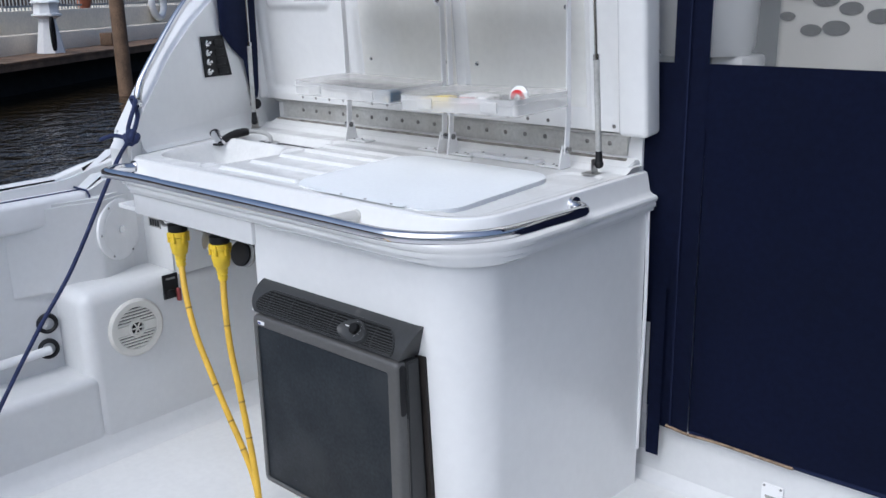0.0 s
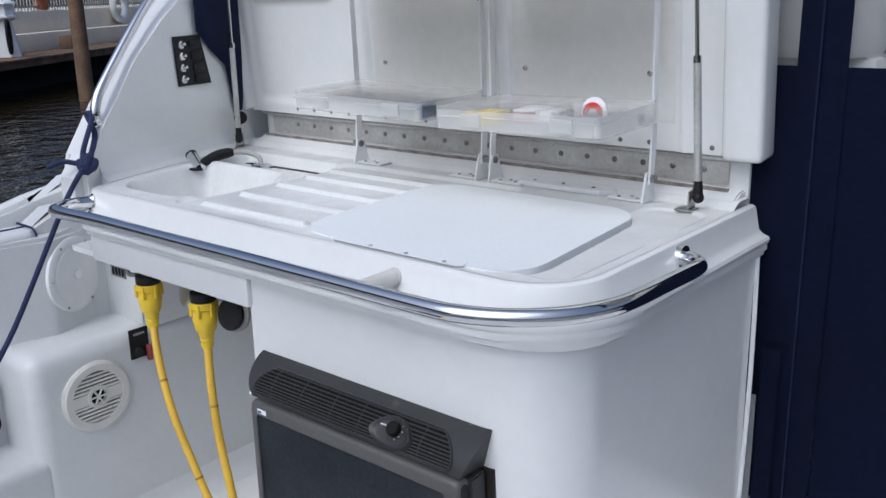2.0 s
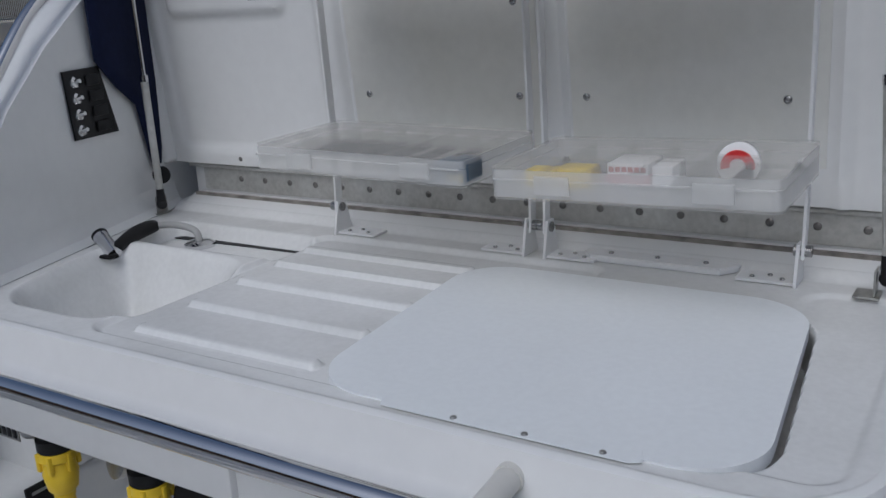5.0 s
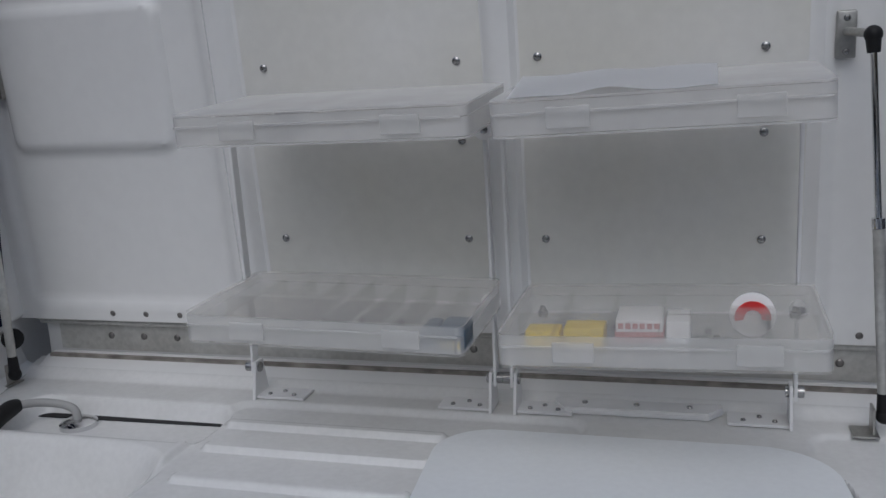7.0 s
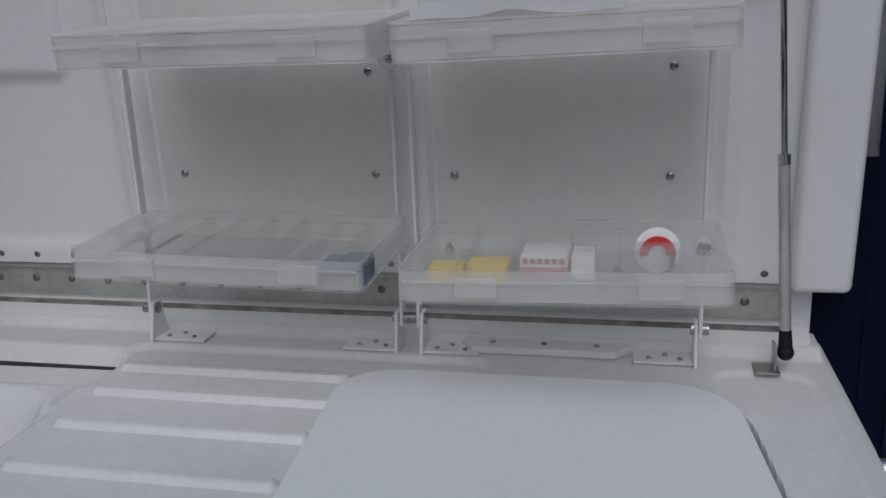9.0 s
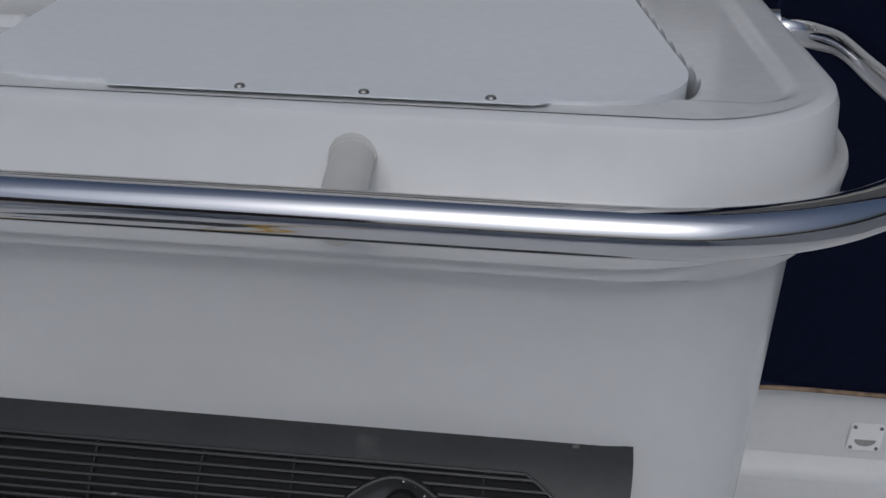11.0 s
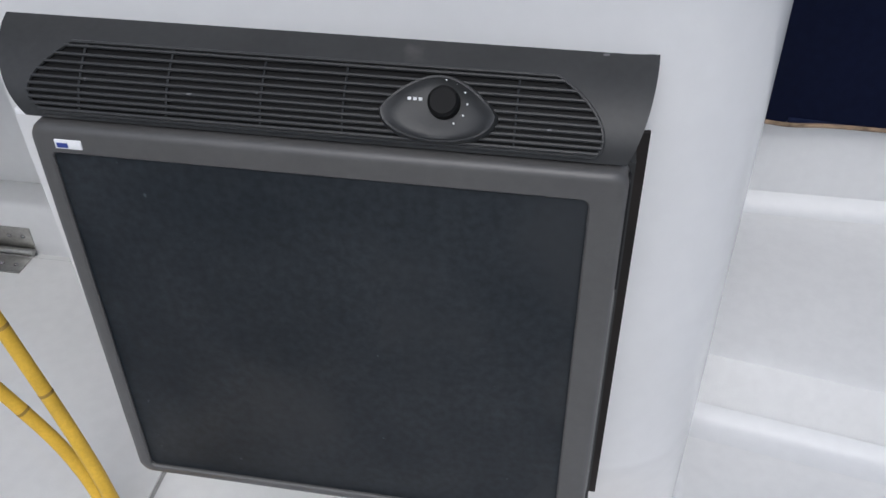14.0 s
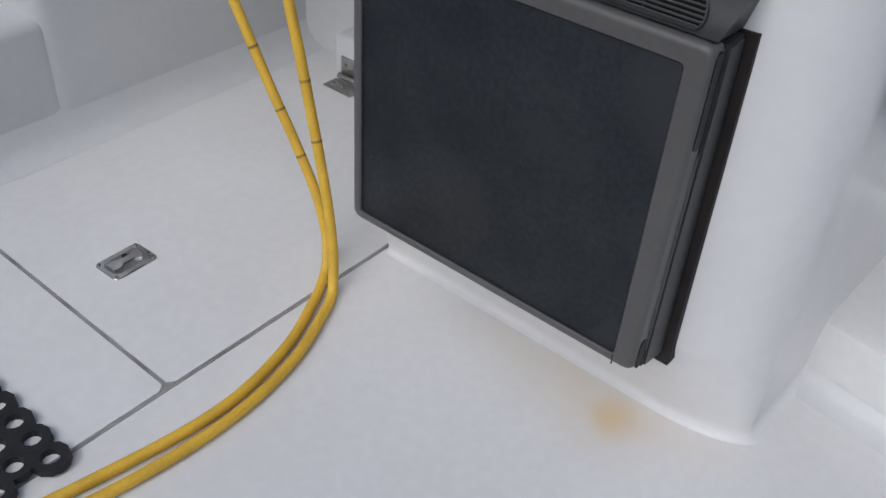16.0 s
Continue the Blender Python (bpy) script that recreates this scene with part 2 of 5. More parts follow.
def spline(pts, k=8):
    pts = [Vector(p) for p in pts]
    out = []
    ext = [2 * pts[0] - pts[1], *pts, 2 * pts[-1] - pts[-2]]
    for i in range(1, len(ext) - 2):
        a, b, c, d = ext[i - 1: i + 3]
        for j in range(k):
            t = j / k
            out.append(0.5 * (2 * b + (c - a) * t + (2 * a - 5 * b + 4 * c - d) * t * t + (3 * b - a - 3 * c + d) * t ** 3))
    return out + [pts[-1]]


def tube(pts, r, n=12, bm=None, radii=None):
    bm = bm or bmesh.new()
    pts = [Vector(p) for p in pts]
    up, rings = None, []
    for i, p in enumerate(pts):
        d = (pts[min(i + 1, len(pts) - 1)] - pts[max(i - 1, 0)]).normalized()
        if up is None:
            up = d.orthogonal().normalized()
        up = (up - d * up.dot(d)).normalized()
        side = d.cross(up)
        rad = radii[i] if radii else r
        rings.append([bm.verts.new(p + rad * (math.cos(2 * math.pi * j / n) * up + math.sin(2 * math.pi * j / n) * side)) for j in range(n)])
    for a, b in zip(rings, rings[1:]):
        for j in range(n):
            bm.faces.new((a[j], a[(j + 1) % n], b[(j + 1) % n], b[j]))
    bm.faces.new(rings[0])
    bm.faces.new(rings[-1])
    return bm


def rrect(x0, x1, y0, y1, r, n=6):
    pts = []
    for cx, cy, a in ((x1 - r, y1 - r, 0), (x0 + r, y1 - r, 90), (x0 + r, y0 + r, 180), (x1 - r, y0 + r, 270)):
        for i in range(n + 1):
            t = radians(a + 90 * i / n)
            pts.append((cx + r * math.cos(t), cy + r * math.sin(t)))
    return pts


def slab(pts, lo, hi, axis="z", bev=0.0, bm=None, seg=2):
    """A plate with the outline pts, from lo to hi along an axis (x: pts are y, z; y: pts are x, z; z: pts are x, y)."""
    bm = bm or bmesh.new()
    put = {"x": lambda a, b, c: (c, a, b), "y": lambda a, b, c: (a, c, b), "z": lambda a, b, c: (a, b, c)}[axis]
    lows = [bm.verts.new(put(a, b, lo)) for a, b in pts]
    highs = [bm.verts.new(put(a, b, hi)) for a, b in pts]
    f1, f2 = bm.faces.new(lows), bm.faces.new(highs)
    for i in range(len(pts)):
        j = (i + 1) % len(pts)
        bm.faces.new((lows[i], lows[j], highs[j], highs[i]))
    if bev:
        bmesh.ops.bevel(bm, geom=list(f1.edges) + list(f2.edges), offset=bev, segments=seg, affect="EDGES")
    return bm


def lathe(c, profile, axis, n=32, bm=None, caps=True):
    """Rings of (radius, height) about an axis vector at c."""
    bm = bm or bmesh.new()
    m = Matrix.Translation(c) @ Vector(axis).to_track_quat("Z", "Y").to_matrix().to_4x4()
    rings = [[bm.verts.new(m @ Vector((r * math.cos(2 * math.pi * i / n), r * math.sin(2 * math.pi * i / n), h))) for i in range(n)] for r, h in profile]
    for a, b in zip(rings, rings[1:]):
        for i in range(n):
            bm.faces.new((a[i], a[(i + 1) % n], b[(i + 1) % n], b[i]))
    if caps:
        bm.faces.new(rings[0])
        bm.faces.new(rings[-1])
    return bm


def screw_head(p, axis, r=0.005, bm=None):
    return lathe(p, [(r, -0.002), (r, 0.0005), (r * 0.75, 0.0018), (r * 0.3, 0.0022)], axis, 10, bm)


def sstep(a, b, v):
    t = max(0.0, min(1.0, (v - a) / (b - a)))
    return t * t * (3 - 2 * t)


def rr_sd(x, y, x0, x1, y0, y1, r):
    qx, qy = abs(x - (x0 + x1) / 2) - (x1 - x0) / 2 + r, abs(y - (y0 + y1) / 2) - (y1 - y0) / 2 + r
    return math.hypot(max(qx, 0), max(qy, 0)) + min(max(qx, qy), 0) - r


# ---- cockpit sole ----
def stained(m, spots):
    """Adds yellow rust spots, ragged by noise, to a deck material."""
    nt = m.node_tree
    b = nt.nodes["Principled BSDF"]
    src = b.inputs["Base Color"].links[0].from_socket
    tc = nt.nodes.new("ShaderNodeTexCoord")
    no = nt.nodes.new("ShaderNodeTexNoise")
    no.inputs["Scale"].default_value, no.inputs["Detail"].default_value = 14, 6
    nt.links.new(tc.outputs["Object"], no.inputs["Vector"])
    for x, y, r, k in spots:
        d = nt.nodes.new("ShaderNodeVectorMath")
        d.operation = "DISTANCE"
        d.inputs[1].default_value = (x, y, 0)
        nt.links.new(tc.outputs["Object"], d.inputs[0])
        mr = nt.nodes.new("ShaderNodeMapRange")
        mr.interpolation_type = "SMOOTHSTEP"
        mr.inputs[1].default_value, mr.inputs[2].default_value = 0.0, r
        mr.inputs[3].default_value, mr.inputs[4].default_value = k, 0.0
        nt.links.new(d.outputs["Value"], mr.inputs[0])
        mu = nt.nodes.new("ShaderNodeMath")
        mu.operation = "MULTIPLY"
        nt.links.new(mr.outputs[0], mu.inputs[0])
        nt.links.new(no.outputs["Fac"], mu.inputs[1])
        mx = nt.nodes.new("ShaderNodeMix")
        mx.data_type = "RGBA"
        mx.inputs[7].default_value = (0.62, 0.42, 0.14, 1)
        nt.links.new(mu.outputs[0], mx.inputs[0])
        nt.links.new(src, mx.inputs[6])
        src = mx.outputs[2]
    nt.links.new(src, b.inputs["Base Color"])
    return m


SOLE = stained(mat("stained_sole", (0.70, 0.70, 0.69), 0.6, vary=0.03, scale=4, fine=0.02, bump=0.25, bump_scale=500), ((0.250, 0.047, 0.055, 1.0), (0.238, 0.052, 0.13, 0.5), (0.13, 0.075, 0.12, 0.35), (0.03, 0.085, 0.10, 0.2), (0.34, 0.10, 0.10, 0.3)))
floor = tagged(part("floor", slab([(-1.0, -2.6), (1.6, -2.6), (1.6, 0.75), (-1.0, 0.75)], -0.05, 0.0), SOLE), "white moulded cockpit sole with a yellow rust stain", "floor", kind="structure")
CT = 0.88            # counter top
XL, XR, YF, YB = -0.93, 0.416, 0.028, 0.66


def left_x(y, inset=0.0, r=0.06):
    """The counter's left edge, which splays out towards the back."""
    xl, yf = -0.785 + inset, YF + inset
    rr = r - inset
    if y < yf + rr:
        return xl + rr - math.sqrt(max(0.0, rr * rr - (yf + rr - y) ** 2))
    return xl - 0.31 * (y - yf - rr)


def counter_outline(inset=0.0, n=14):
    """Left side, front and right side of the counter, seen from above; round front corners."""
    rl, rr = 0.06 - inset, 0.115 - inset * (3 if inset < 0 else 1)
    xr, yf = XR - inset, YF + inset
    left = [(left_x(y, inset), y) for y in [YB - (YB - yf - rl) * i / 10 for i in range(11)]]
    cl = [(left_x(y, inset), y) for y in [yf + rl - rl * math.sin(radians(90 * i / n)) for i in range(1, n + 1)]]
    x0 = cl[-1][0]
    front = [(x0 + (xr - rr - x0) * i / 24, yf) for i in range(1, 25)]
    cr = [(xr - rr + rr * math.sin(radians(90 * i / n)), yf + rr - rr * math.cos(radians(90 * i / n))) for i in range(1, n + 1)]
    right = [(xr, yf + rr + (YB - yf - rr) * i / 10) for i in range(1, 11)]
    return left + cl + front + cr + right


def top_height(x, y):
    z = CT
    # shelf behind the basin, a little below the top
    z -= 0.026 * sstep(0.004, -0.012, rr_sd(x, y, -0.838, -0.500, 0.395, 0.522, 0.03))
    # basin
    sx = x + 0.31 * (y - 0.09) * max(0.0, min(1.0, (-0.5 - x) / 0.25))
    z -= 0.12 * sstep(0.0, -0.065, rr_sd(sx, y, -0.752, -0.495, 0.085, 0.385, 0.075))
    # sunk drainboard with raised ribs
    z -= 0.007 * sstep(0.004, -0.008, rr_sd(x, y, -0.51, 0.0, 0.068, 0.545, 0.03))
    if -0.52 < x < -0.13:
        for ry in (0.107, 0.205, 0.306, 0.396, 0.472):
            e = rr_sd(x, y, -0.455 - 0.09 * (ry - 0.1), -0.160 - 0.04 * (ry - 0.1), ry - 0.010, ry + 0.010, 0.008)
            z += 0.0075 * sstep(0.003, -0.004, e)
    # well under the cutting board
    z -= 0.05 * sstep(0.001, -0.008, rr_sd(x + 0.095 * (y - 0.052), y, -0.115, 0.3335, 0.0585, 0.478, 0.078))
    z -= 0.004 * sstep(0.0, -0.012, rr_sd(x, y, 0.26, 0.386, 0.075, 0.55, 0.04))
    z += 0.012 * sstep(0.585, 0.615, y)
    return z


def build_counter():
    top = thing("counter", "white gelcoat wet bar counter with a moulded sink and ribbed drainboard", "counter")
    bm = bmesh.new()
    ring = counter_outline(0.014)
    rows = sorted({round(p[1], 5) for p in ring} | {0.045 + 0.0036 * i for i in range(172) if 0.045 + 0.0036 * i < YB})
    yf = YF + 0.014
    rr = 0.101
    grid, nx = [], 500
    for y in rows:
        a = left_x(y, 0.014)
        b = XR - 0.014 - (rr - math.sqrt(max(0, rr * rr - (yf + rr - y) ** 2)) if y < yf + rr else 0)
        grid.append([bm.verts.new((a + (b - a) * i / nx, y, top_height(a + (b - a) * i / nx, y))) for i in range(nx + 1)])
    for g, h in zip(grid, grid[1:]):
        for i in range(nx):
            bm.faces.new((g[i], g[i + 1], h[i + 1], h[i]))
    part("worktop", bm, GEL_TOP, top)
    bm = bmesh.new()
    layers = [(0.016, CT - 0.001), (0.010, CT), (0.004, CT - 0.003), (0.001, CT - 0.010), (-0.006, 0.836), (-0.014, 0.829), (-0.024, 0.826), (-0.027, 0.821),
              (-0.025, 0.814), (-0.021, 0.812), (-0.023, 0.809), (-0.023, 0.801), (-0.018, 0.799), (-0.018, 0.791), (-0.008, 0.786), (0.006, 0.785)]
    rings = [[bm.verts.new((x, y, z)) for x, y in counter_outline(i)] for i, z in layers]
    for a, b in zip(rings, rings[1:]):
        for i in range(len(a) - 1):
            bm.faces.new((a[i], a[i + 1], b[i + 1], b[i]))
    part("rim", bm, GEL, top, "stepped moulding along the counter edge")
    # apron that hangs over the open recess
    part("apron", box(-0.738, -0.222, 0.014, 0.034, 0.733, 0.790, 0.006), GEL, top)
    part("underside", box(-0.86, -0.222, 0.036, 0.62, 0.729, 0.741), GEL, top)
    part("back_ledge", slab([(0.60, CT + 0.006), (0.64, CT + 0.024), (0.70, CT + 0.024), (0.70, CT - 0.08), (0.60, CT - 0.08)], XL + 0.01, 0.393, "x", 0.003), GEL, top)
    part("upstand", box(XL, 0.398, 0.660, 0.685, CT - 0.02, CT + 0.080, 0.002), GEL, top)
    part("caulk_line", box(XL + 0.02, 0.37, 0.634, 0.641, CT + 0.020, CT + 0.027), CAULK, top, "dirty sealant along the hinge")
    # dark strip paints the shadow gap between the shelf and the back ledge
    part("ledge_shade", slab([(-0.83, 0.516), (-0.83, 0.496), (-0.52, 0.504), (-0.495, 0.518)], CT - 0.030, CT - 0.0245, "z"), GAP_SHADE, top)
    return top


counter = build_counter()


def build_console():
    """Body below the counter with a round front corner."""
    c = thing("console", "white gelcoat console with a rounded corner under the counter", "cabinet")
    bm = bmesh.new()
    r, x1, y0 = 0.125, 0.405, 0.024
    pts = [(-0.228, 0.64), (-0.228, y0)]
    pts += [(x1 - r + r * math.sin(radians(90 * i / 16)), y0 + r - r * math.cos(radians(90 * i / 16))) for i in range(17)]
    pts += [(x1 + 0.022, 0.64)]
    zs = [(-0.014, 0.0), (-0.007, 0.002), (-0.003, 0.006), (-0.001, 0.012), (0, 0.024), (0, 0.165), (0, 0.175), (0, 0.64), (0, 0.788)]
    rings = []
    for off, z in zs:
        ring = []
        for i, (x, y) in enumerate(pts):
            if i < 2:
                nx, ny = (0, -1) if i == 1 else (0, 0)
            elif i < 19:
                a = radians(90 * (i - 2) / 16)
                nx, ny = math.sin(a), -math.cos(a)
            else:
                nx, ny = 1, 0
            ring.append(bm.verts.new((x - nx * off, y - ny * off + max(0.0, -ny) * (0.026 * max(0.0, (0.64 - z) / 0.5) + 0.055 * max(0.0, (0.17 - z) / 0.17)), z)))
        rings.append(ring)
    for a, b in zip(rings, rings[1:]):
        for i in range(len(a)):
            j = (i + 1) % len(a)
            bm.faces.new((a[i], a[j], b[j], b[i]))
    bm.faces.new(rings[-1])
    part("body", bm, GEL, c)
    part("seam_piping", tube(spline([(0.430 + 0.003 * math.sin(7 * k), 0.6415, 0.79 - 0.10 * k) for k in range(7)], 4), 0.0045, 8), WHITE_PAINT, c, "white piping at the back corner")
    return c


console = build_console()

# ---- grab rail round the counter ----
rail = thing("grab_rail", "polished stainless steel grab rail round the counter edge", "handrail")
RZ, RE, RY, RX = 0.863, 0.855, -0.070, 0.468
rp = [(-0.735, 0.035, RE), (-0.742, -0.01, RE + 0.002), (-0.728, -0.045, RZ - 0.006), (-0.69, RY, RZ - 0.003)]
rp += [(-0.69 + 0.958 * i / 6, RY, RZ) for i in range(1, 7)]
rp += [(0.268 + 0.20 * math.sin(radians(a)), RY + 0.20 - 0.20 * math.cos(radians(a)), RZ) for a in (15, 30, 45, 60, 75, 90)]
rp += [(RX, 0.21, RZ - 0.002), (RX, 0.292, RE + 0.004), (RX - 0.010, 0.334, RE), (RX - 0.030, 0.352, RE), (0.412, 0.355, RE)]
part("tube", tube(spline(rp, 6), 0.0125, 20), STEEL, rail)
part("standoff", cyl((0.120, 0.030, 0.853), (0.132, RY, RZ - 0.004), 0.0125), SPEAKER, rail, "pale plastic rail standoff")
part("flange", cyl((0.1195, 0.034, 0.853), (0.1212, 0.0195, 0.853), 0.0142), SPEAKER, rail)
part("end_flange", cyl((0.424, 0.355, RE), (0.412, 0.355, RE), 0.020), STEEL, rail)
part("end_flange", cyl((-0.735, 0.040, RE), (-0.735, 0.024, RE), 0.018), STEEL, rail)

# ---- cutting board over the well ----
board = thing("cutting_board", "white polyethylene cutting board lying flush in the counter", "cutting board")
part("board", slab([(x - 0.095 * (y - 0.052), y) for x, y in rrect(-0.142, 0.3255, 0.056, 0.492, 0.078, 10)], CT - 0.012, CT + 0.0025, "z", 0.003), CUT_BOARD, board)
part("front_cleat", slab([(-0.03, 0.0435), (0.222, 0.0435), (0.232, 0.050), (0.226, 0.068), (-0.045, 0.068)], CT + 0.0026, CT + 0.0036, "z", 0.0006), CUT_BOARD, board)
for sx in (0.049, 0.123, 0.197):
    part("screw", screw_head((sx, 0.050, CT + 0.0034), (0, 0, 1), 0.0034), STEEL_DULL, board)
cleat = thing("cleat_strip", "white plastic retaining strip with three screws on the counter", "strip")
part("strip", slab([(-0.052, 0.585), (-0.035, 0.562), (0.150, 0.562), (0.168, 0.585), (0.168, 0.600), (-0.052, 0.600)], CT + 0.0005, CT + 0.010, "z", 0.002), WHITE_PAINT, cleat)
for sx in (-0.01, 0.058, 0.126):
    part("screw", screw_head((sx, 0.582, CT + 0.0105), (0, 0, 1), 0.004), SCREW, cleat)

# ---- hinge ----
hinge = thing("piano_hinge", "dull stainless piano hinge screwed along the counter back", "hinge")
part("lower_leaf", box(XL + 0.03, 0.362, 0.655, 0.6575, CT + 0.030, CT + 0.074), HINGE_STEEL, hinge)
part("upper_leaf", box(XL + 0.00, 0.375, 0.640, 0.6425, CT + 0.084, CT + 0.110), HINGE_STEEL, hinge)
part("knuckle", cyl((XL + 0.0, 0.650, CT + 0.079), (0.372, 0.650, CT + 0.079), 0.005, n=10), HINGE_STEEL, hinge)
for i in range(19):
    sx = -0.80 + 0.0619 * i
    part("screw", screw_head((sx, 0.6545, CT + 0.055), (0, -1, 0), 0.0058), HINGE_SCREW, hinge)
    part("screw", screw_head((sx + 0.02, 0.6395, CT + 0.098), (0, -1, 0), 0.0052), HINGE_SCREW, hinge)

# ---- raised lid ----
LEAN = 5.3
LID_M = pose(0, 0.640, 0.965, -(-LEAN), 0, 0)
lid = thing("counter_hatch", "white moulded counter lid propped open, its inside facing out", "hatch", at=LID_M)
# local axes: x along the hinge, z up the lid, y away; the inner face is y = 0
LT = 0.92


def lid_shell():
    bm = bmesh.new()
    xs = sorted({-0.965 + 0.0074 * i for i in range(182)})
    zs = [0.008 * i for i in range(116)]
    def depth(x, z):
        y = 0.0
        y -= 0.010 * sstep(0.006, -0.006, rr_sd(x, z, -0.900, -0.614, 0.281, 0.495, 0.02))
        y += 0.008 * sstep(0.006, -0.010, rr_sd(x, z, -0.93, -0.548, 0.030, 0.84, 0.02))
        for c in (-0.515, -0.113):
            y -= 0.010 * sstep(0.022, 0.012, abs(x - c)) * sstep(0.0, 0.03, z)
        y += 0.004 * sstep(0.004, -0.006, rr_sd(x, z, 0.285, 0.345, 0.03, 0.9, 0.01))
        y -= 0.006 * sstep(0.268, 0.276, x) * sstep(0.296, 0.286, x)
        return y
    g = [[bm.verts.new((x, depth(x, z), z)) for x in xs] for z in zs]
    for a, b in zip(g, g[1:]):
        for i in range(len(xs) - 1):
            bm.faces.new((a[i], a[i + 1], b[i + 1], b[i]))
    return bm


part("inner_skin", lid_shell(), GEL, lid)
part("outer_skin", box(-0.968, 0.39, 0.010, 0.035, 0.0, LT + 0.01, 0.004), GEL, lid)
part("side_flange", box(0.362, 0.436, -0.030, 0.034, -0.002, LT, 0.011, 3), GEL, lid)
part("side_flange", box(-1.032, -0.955, -0.030, 0.034, 0.0, LT, 0.012, 4), GEL, lid)
for x0, x1 in ((-0.485, -0.138), (-0.088, 0.262)):
    part("inset_board", box(x0, x1, -0.0012, 0.009, 0.052, 0.90, 0.001), BOARD, lid, "yellowed inset board with water stains")
for sx, szs in ((-0.452, (0.142, 0.390, 0.57)), (-0.172, (0.142, 0.280, 0.386, 0.57)), (-0.064, (0.142, 0.386)), (0.213, (0.142, 0.280, 0.384))):
    for sz in szs:
        part("screw", screw_head((sx, -0.0025, sz), (0, -1, 0), 0.0055), SCREW, lid)


def lid_point(x, y, z):
    return LID_M @ Vector((x, y, z))


# ---- gas struts ----
def gas_strut(foot, top):
    s = thing("gas_strut", "slim steel gas strut with black ball ends holding the lid", "gas strut", "gas struts of the lid")
    f, t = Vector(foot), Vector(top)
    m = f.lerp(t, 0.52)
    part("cylinder", cyl(f.lerp(t, 0.06), m, 0.0068), HINGE_STEEL, s)
    part("rod", cyl(m, f.lerp(t, 0.96), 0.004), STEEL, s)
    part("collar", cyl(m - (t - f).normalized() * 0.004, m + (t - f).normalized() * 0.008, 0.0076), STEEL, s)
    for p, q in ((f, f.lerp(t, 0.065)), (t, t.lerp(f, 0.045))):
        bm = ball(p, 0.0102)
        cyl(p, q, 0.0088, 0.0072, bm=bm)
        part("ball_end", bm, BLACK, s)
    return s


gas_strut((0.352, 0.552, 0.905), lid_point(0.323, -0.050, 0.395))
gas_strut((-0.895, 0.535, 0.905), lid_point(-0.905, -0.060, 0.395))
for sx, fx in ((0.352, 0.335), (-0.905, -0.925)):
    b = thing("strut_bracket", "small stainless bracket for a gas strut", "bracket", "strut brackets")
    part("plate", box(sx - 0.036, sx - 0.006, 0.535, 0.570, CT + 0.001, CT + 0.004, 0.001), STEEL_DULL, b)
    part("ear", box(sx - 0.014, sx - 0.011, 0.540, 0.566, CT + 0.004, CT + 0.036, 0.001), STEEL_DULL, b)
    b = thing("strut_bracket", "stainless plate bolted to the lid for a gas strut", "bracket", "strut brackets")
    b.matrix_world = LID_M
    x0 = sx - 0.062 if sx > 0 else sx - 0.015
    part("plate", box(x0, x0 + 0.022, -0.008, 0.006, 0.365, 0.420, 0.002), STEEL_DULL, b)
    part("pin", cyl((x0 + 0.011, -0.006, 0.396), (sx - (0.029 if sx > 0 else 0.015), -0.050, 0.396), 0.005), STEEL_DULL, b)
    for sz in (0.373, 0.412):
        part("screw", screw_head((x0 + 0.011, -0.0085, sz), (0, -1, 0), 0.004), SCREW, b)


kb = thing("lid_knob", "black round knob beside the gas strut", "knob")
part("disc", lathe((-0.906, 0.553, 0.957), [(0.016, -0.006), (0.017, 0.0), (0.016, 0.006), (0.010, 0.008)], (1, -0.5, 0), 20), BLACK, kb)
part("stem", cyl((-0.915, 0.557, 0.957), (-0.945, 0.575, 0.957), 0.005), STEEL_DULL, kb)


# ---- box racks ----
def strap(x, side, top_z):
    """A hinged flat bar from a foot on the counter to the upper tray."""
    s = thing("rack_strap", "white painted flat bar hinged on an angle foot", "bracket", "rack straps")
    part("bar", slab([(0.558, 0.915), (0.576, 0.915), (0.580, 1.0), (0.572, top_z), (0.556, top_z), (0.564, 1.0)], x - 0.002, x + 0.002, "x", 0.0008), WHITE_PAINT, s)
    part("foot", slab([(0.545, CT + 0.001), (0.592, CT + 0.001), (0.578, 0.935), (0.558, 0.935)], x - 0.0055 * side - 0.002, x - 0.0055 * side + 0.002, "x"), WHITE_PAINT, s)
    x1 = x - 0.0055 * side
    part("base_plate", box(min(x1, x1 - 0.075 * side), max(x1, x1 - 0.075 * side), 0.552, 0.590, CT + 0.0015, CT + 0.005), WHITE_PAINT, s)
    bm = cyl((x - 0.012, 0.567, 0.925), (x + 0.010, 0.567, 0.925), 0.0075)
    part("pivot", bm, SCREW, s)
    for k, dy in ((0.018, 0.563), (0.036, 0.576), (0.056, 0.563)):
        part("screw", screw_head((x1 - k * side, dy, CT + 0.0055), (0, 0, 1), 0.0035), SCREW, s)
    return s


def clip(x, z):
    c = thing("rack_clip", "white plastic disc clip bolted to a rack strap", "clip", "rack clips")
    part("disc", lathe((x, 0.5545, z), [(0.013, 0), (0.013, 0.004), (0.009, 0.007)], (0.5, -1, 0), 18), WHITE_PAINT, c)
    part("bolt", lathe((x, 0.5520, z), [(0.005, 0), (0.005, 0.007), (0.003, 0.008)], (0.5, -1, 0), 10), SCREW, c)


